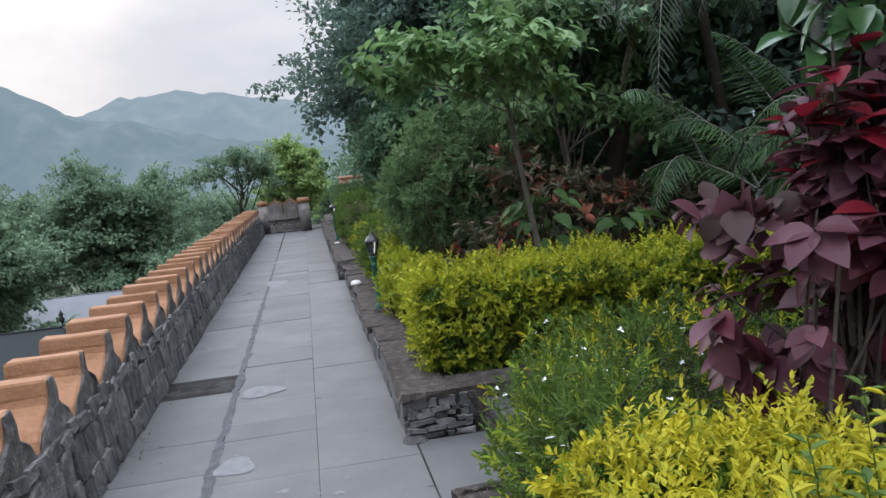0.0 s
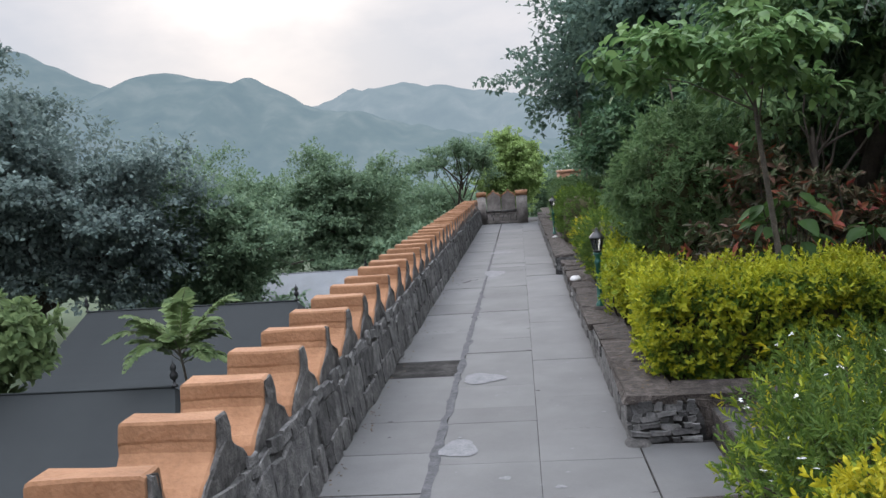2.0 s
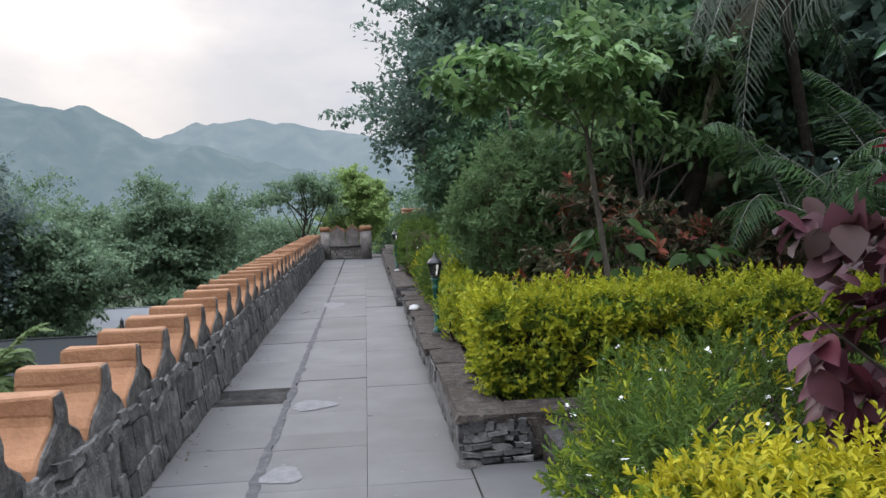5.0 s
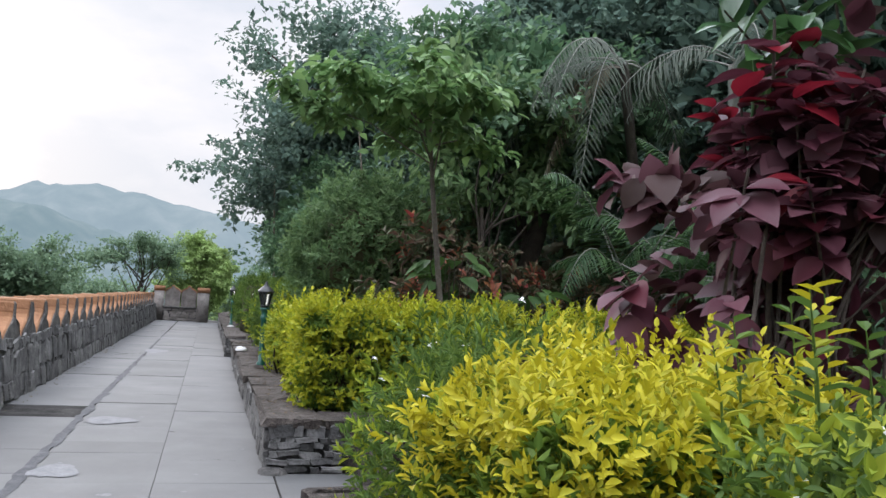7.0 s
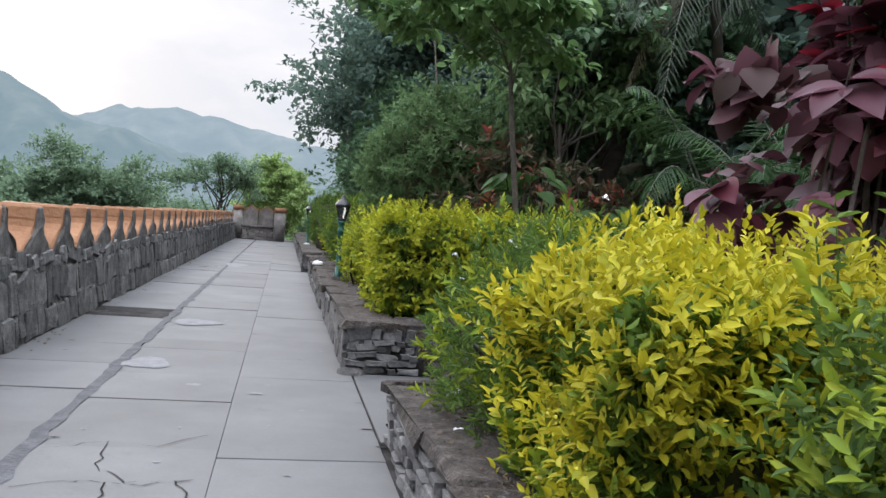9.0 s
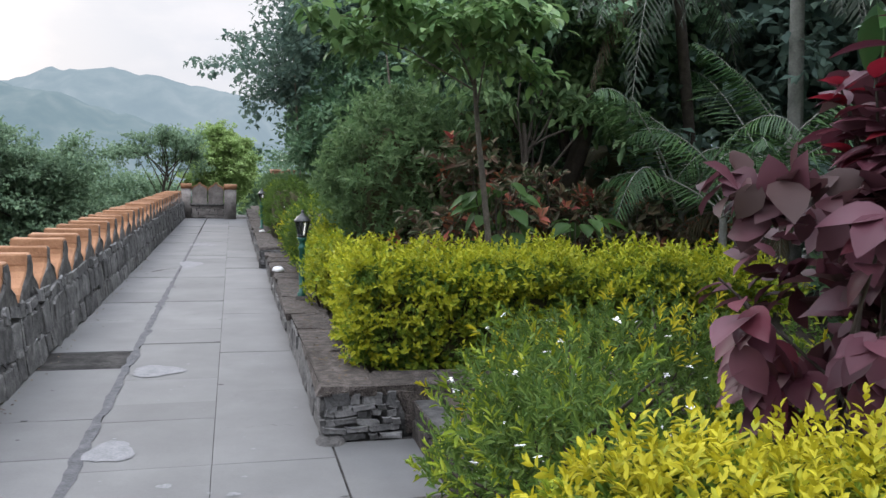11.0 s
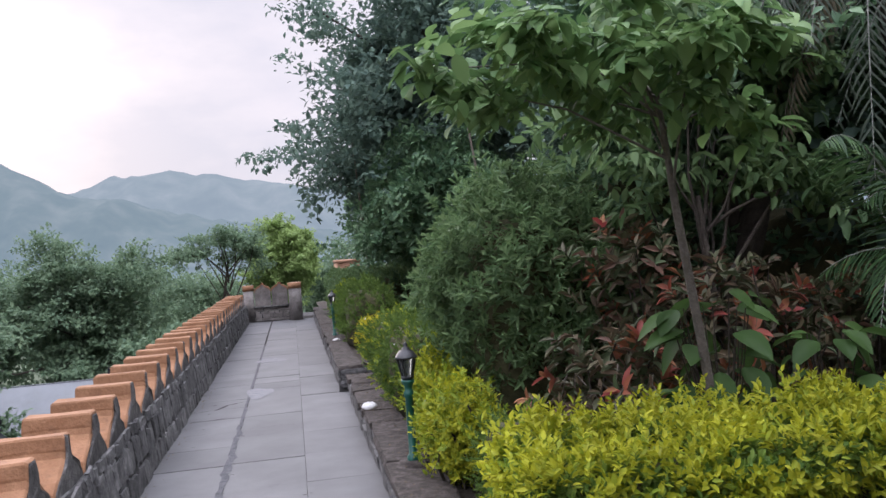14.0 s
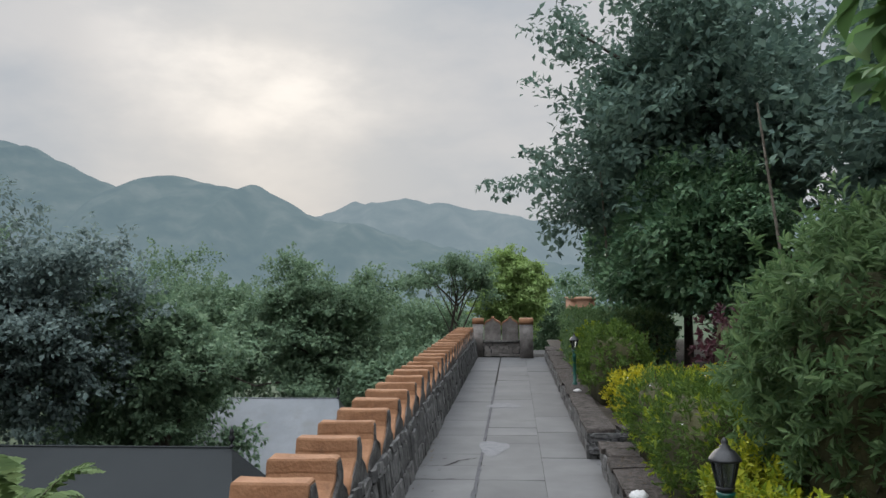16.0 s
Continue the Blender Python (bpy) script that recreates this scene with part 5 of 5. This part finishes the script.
# planter walls: sides, ends and coping stones
near_p = lambda c: c.y < 9.5
for t, x, ya, yb, h, sd in ((P1, .57, 6.0, 13.4, .245, 4), (P2, .50, 14.0, 26.3, .265, 6)):
    far = ([], [], [0])
    stone_face(t, (x, yb, 0), (0, -1, 0), (0, 0, 1), yb - ya, h, (.10, .17), (.18, .42), M_RUBBLE, sd, near_p, far, .2)
    put_joined(t, far, M_RUBBLE_I)
stone_face(P0, (.64, 4.55, 0), (0, -1, 0), (0, 0, 1), 3.15, .20, (.03, .06), (.06, .2), M_SLATE, 3, None, None, .2)
stone_face(P1, (.57, 6.0, 0), (1, 0, 0), (0, 0, 1), .40, .26, (.03, .07), (.06, .15), M_SLATE, 11, None, None, .45, loose=.007)
foot, ff = lathe([(.001, .035), (.10, .035), (.17, .022), (.20, 0)], 16, (0, 0, 0))
part("mortar_foot", foot * np.array([.42, .40, 1]) + np.array([.60, 5.99, 0]) + .006 * sphere_dirs(len(foot)) * np.array([1, 1, .3]), ff, M_FACE, P1, "rough mortar at the wall's foot")
stone_face(P2, (.50, 14.0, 0), (1, 0, 0), (0, 0, 1), .42, .27, (.03, .06), (.07, .19), M_SLATE, 12, None, None, .15)
stone_face(P1, (.97, 6.03, 0), (1, 0, 0), (0, 0, 1), 2.9, .25, (.24, .25), (.4, .8), M_CAP, 13, None, None, .05)
stone_face(P0, (1.06, 4.55, 0), (-1, 0, 0), (0, 0, 1), .42, .2, (.09, .11), (.2, .4), M_CAP, 14, None, None, .05)
stone_face(P0, (1.06, 6.0, 0), (0, -1, 0), (0, 0, 1), 1.45, .2, (.09, .11), (.2, .4), M_CAP, 15, None, None, .05)


def coping(parent, x0, x1, ya, yb, z, seed, along='y', length=(.4, .95)):
    r = random.Random(seed)
    s = ya
    while s < yb - .05:
        l = min(r.uniform(*length), yb - s)
        V, F = bevel_box(1, 1, 1, .06)
        n = len(V)
        jig = np.array([[r.uniform(-.06, .06), r.uniform(-.02, .02), r.uniform(-.35, .35)] for _ in range(n)])
        V = V + jig * np.array([1, 1, (V[:, 2] > .5).mean()])
        if along == 'y':
            sx, sy, c = x1 - x0 + r.uniform(-.02, .03), l - .006, ((x0 + x1) / 2, s + l / 2, z - .05)
        else:
            sx, sy, c = l - .012, x1 - x0, (s + l / 2, (x0 + x1) / 2, z - .05)
        me = mesh_np("coping_stone", V * np.array([sx, sy, .052]), F)
        me.materials.append(M_CAP)
        ob = new("coping_stone", me); ob.parent = parent
        ob.location = Vector(c) - parent.location
        s += l


coping(P0, .62, 1.0, 1.3, 4.56, .25, 21)
coping(P1, .545, .84, 5.99, 13.41, .29, 22)
coping(P1, 6.02, 6.30, .85, 4.9, .29, 23, 'x')
coping(P2, .475, .76, 13.99, 26.3, .31, 24)
coping(P2, 14.01, 14.31, .82, 4.9, .31, 25, 'x')
rock, fr = lathe([(.001, 0), (.06, 0), (.075, .025), (.05, .055), (.001, .065)], 9, (.60, 11.25, .275))
tagged(part("painted_stone", rock + .008 * sphere_dirs(len(rock)), fr, M_WHITESTONE), "small white painted stone lying on the planter wall", "stone")
rock, fr = lathe([(.001, 0), (.05, 0), (.06, .02), (.04, .04), (.001, .05)], 9, (.62, 17.2, .295))
tagged(part("painted_stone", rock + .008 * sphere_dirs(len(rock)), fr, M_WHITESTONE), "small white painted stone lying on the planter wall", "stone")


def slab(x0, x1, ya, yb, r, m=M_SLAB, top=0.0):
    g = r.uniform(.0004, .0014)
    V, F = bevel_box(x1 - x0 - 2 * g, yb - ya - 2 * r.uniform(.0012, .0036), .03, .0014)
    V[:, :2] += np.array([[r.uniform(-.001, .0006) * np.sign(v[0]), r.uniform(-.003, .001) * np.sign(v[1])] for v in V])
    V[8:, 2] += np.array([r.uniform(-.0015, .0015) for _ in range(4)])
    me = mesh_np("slab", V, F); me.materials.append(m)
    ob = new("slab", me); ob.parent = walkway
    ob.location = ((x0 + x1) / 2, (ya + yb) / 2, top - .03 + r.uniform(-.002, .002))
    return ob


def slab_column(x0, x1, joints, seed, lengths):
    r = random.Random(seed)
    y = Y0
    marks = sorted(joints)
    while y < Y1 - .05:
        nxt = next((j for j in marks if j > y + .05), Y1)
        n = max(1, round((nxt - y) / r.choice(lengths)))
        for i in range(n):
            a, b = y + (nxt - y) * i / n, y + (nxt - y) * (i + 1) / n
            if not (x1 < -.5 and 7.8 < (a + b) / 2 < 8.5):
                slab(x0, x1, a, b, r)
            else:
                slab(x0, x1, a, b, r, M_WETSLAB, -.0015)
        y = nxt


slab_column(-1.32, -.648, [5.32, 5.96, 6.62, 7.86, 8.44, 9.7, 10.9, 13.01, 13.62, 16.5], 31, (.62, 1.2))
slab_column(-.618, 0, [4.4, 5.15, 5.75, 6.54, 6.9, 7.5, 8.7, 9.9, 13.01, 13.62, 14.83, 17.0, 17.67], 32, (.6, .9, 1.2))
slab_column(0, .60, [4.3, 5.75, 7.1, 8.3, 10.1, 11.9, 13.25, 15.6], 33, (.9, 1.3))
r = random.Random(34)
for a, b in ((.61, 1.05),):
    slab(a, b, 4.56, 5.98, r)
for a, b in ((.53, 1.2), (1.2, 2.0), (2.0, 3.0)):
    slab(a, b, 13.42, 13.98, r)


def patch(cx, cy, rx, ry, z, seed):
    """A thin smear of pale mortar on the slabs."""
    r = random.Random(seed)
    n = 22
    V = [(cx, cy, z + .0015)]
    for k in range(n):
        w = 2 * math.pi * k / n
        s = 1 + .14 * math.sin(3 * w + seed) + r.uniform(-.08, .08)
        V.append((cx + rx * s * math.cos(w), cy + ry * s * math.sin(w), z + .0005))
    F = [(0, 1 + k, 1 + (k + 1) % n) for k in range(n)]
    part("mortar_patch", V, F, M_PATCH, walkway, "pale dried mortar smear")


for p in ((-.42, 7.74, .17, .17), (-.50, 6.02, .12, .16), (-.52, 14.55, .16, .42), (-.45, 17.9, .25, .25), (.1, 5.35, .03, .02), (-.2, 5.5, .035, .025)):
    patch(*p, .0030, int(p[1] * 10))


def cement_strip(x, y0, y1, w, seed):
    """The ragged strip of dark cement between the two slab rows."""
    V, F = [], []
    n = int((y1 - y0) / .09)
    for i in range(n + 1):
        y = y0 + (y1 - y0) * i / n
        a = noise.noise(Vector((y * 2.1, seed, 0))); b = noise.noise(Vector((y * 7.3, seed, 4)))
        c = noise.noise(Vector((y * 3.1, seed, 8)))
        V += [(x - w * (.5 + .5 * a + .4 * b), y, .0035), (x + w * (.5 + .7 * c - .4 * b), y, .0035)]
    F = [(2 * i, 2 * i + 1, 2 * i + 3, 2 * i + 2) for i in range(n)]
    part("cement_strip", V, F, M_STRIP, walkway, "ragged dark cement strip between slabs")


cement_strip(-.633, Y0, 12.6, .058, 3)
cement_strip(-.633, 12.6, 20.5, .034, 5)


def crack(points, w, seed):
    """A fine dark crack across the slabs."""
    r = random.Random(seed)
    V, F = [], []
    P = [Vector((x, y, .0042)) for x, y in points]
    for a, b in zip(P, P[1:]):
        for i in range(6):
            p = a.lerp(b, i / 6) + Vector((r.uniform(-.012, .012), r.uniform(-.012, .012), 0))
            V += [p + Vector((w * r.uniform(.3, 1), w * .3, 0)), p - Vector((w * r.uniform(.3, 1), -w * .3, 0))]
    F = [(2 * i, 2 * i + 1, 2 * i + 3, 2 * i + 2) for i in range(len(V) // 2 - 1)]
    part("crack", [tuple(v) for v in V], F, M_WETSLAB, walkway, "fine dark crack")


crack([(-.58, 4.35), (-.40, 4.45), (-.22, 4.40), (-.02, 4.62)], .004, 1)
crack([(-.40, 4.45), (-.36, 4.15), (-.25, 4.0), (-.05, 4.05)], .004, 2)
crack([(-1.28, 5.30), (-1.0, 5.22), (-.68, 5.26)], .006, 3)
crack([(-1.25, 13.55), (-.98, 13.60), (-.85, 13.85), (-.66, 14.0)], .028, 4)
crack([(-1.28, 13.03), (-.95, 13.0), (-.67, 13.05)], .026, 5)
crack([(-.58, 12.3), (-.3, 12.33), (-.02, 12.3)], .005, 6)
crack([(-.56, 3.95), (-.38, 4.02), (-.2, 3.98), (-.02, 4.05)], .006, 7)
crack([(-.3, 3.99), (-.28, 3.7), (-.1, 3.6)], .005, 8)
crack([(-.1, 4.03), (-.02, 3.8)], .005, 9)
crack([(.02, 6.3), (.3, 6.33), (.55, 6.3)], .004, 10)
crack([(-1.2, 9.9), (-.95, 9.8), (-.7, 9.86)], .007, 11)


def litter(name, label, x0, x1, y0, y1, z, n, size):
    """Fallen leaves and bits scattered over a ledge."""
    P = np.stack([RNG.uniform(x0, x1, n), RNG.uniform(y0, y1, n), np.full(n, z)], 1)
    D = sphere_dirs(n) * np.array([1, 1, .12])
    l = size * RNG.uniform(.4, 1.2, n)
    N = unit(np.array([0, 0, 1.0]) + RNG.normal(size=(n, 3)) * .2)
    tagged(part(name, *leaves(P, D, N, l, l * .55, T_MID), L_LITTER, kind="stuff"), label, "leaf litter", kind="stuff")


litter("leaf_litter", "small fallen brown leaves on the planter kerb", .66, .97, 1.4, 4.5, .268, 420, .022)
litter("leaf_litter", "small fallen brown leaves on the slate planter coping", .58, .80, 6.05, 13.3, .31, 300, .022)
litter("leaf_litter", "few fallen leaves along the foot of the parapet", -1.24, -1.12, 2.5, 16.0, .008, 160, .024)
r = random.Random(91)
for i in range(46):
    cx, cy = r.uniform(-.6, .5), r.uniform(3.6, 9.5)
    patch(cx, cy, r.uniform(.004, .015), r.uniform(.003, .011), .0032, i)


def chip(cx, cy, w, l, seed):
    """A small broken-out spot at a joint, filled with dark dirt."""
    r = random.Random(seed)
    V = [(cx, cy, .0034)] + [(cx + w * r.uniform(.5, 1) * math.cos(k * .785), cy + l * r.uniform(.5, 1) * math.sin(k * .785), .0031) for k in range(8)]
    part("chip", V, [(0, 1 + k, 1 + (k + 1) % 8) for k in range(8)], M_WETSLAB, walkway, "dark broken spot at a joint")


r = random.Random(17)
for i in range(34):
    chip(r.choice((0, .59, -.60, -1.0)) + r.uniform(-.03, .03), r.uniform(4, 14), r.uniform(.01, .035), r.uniform(.006, .014), i)
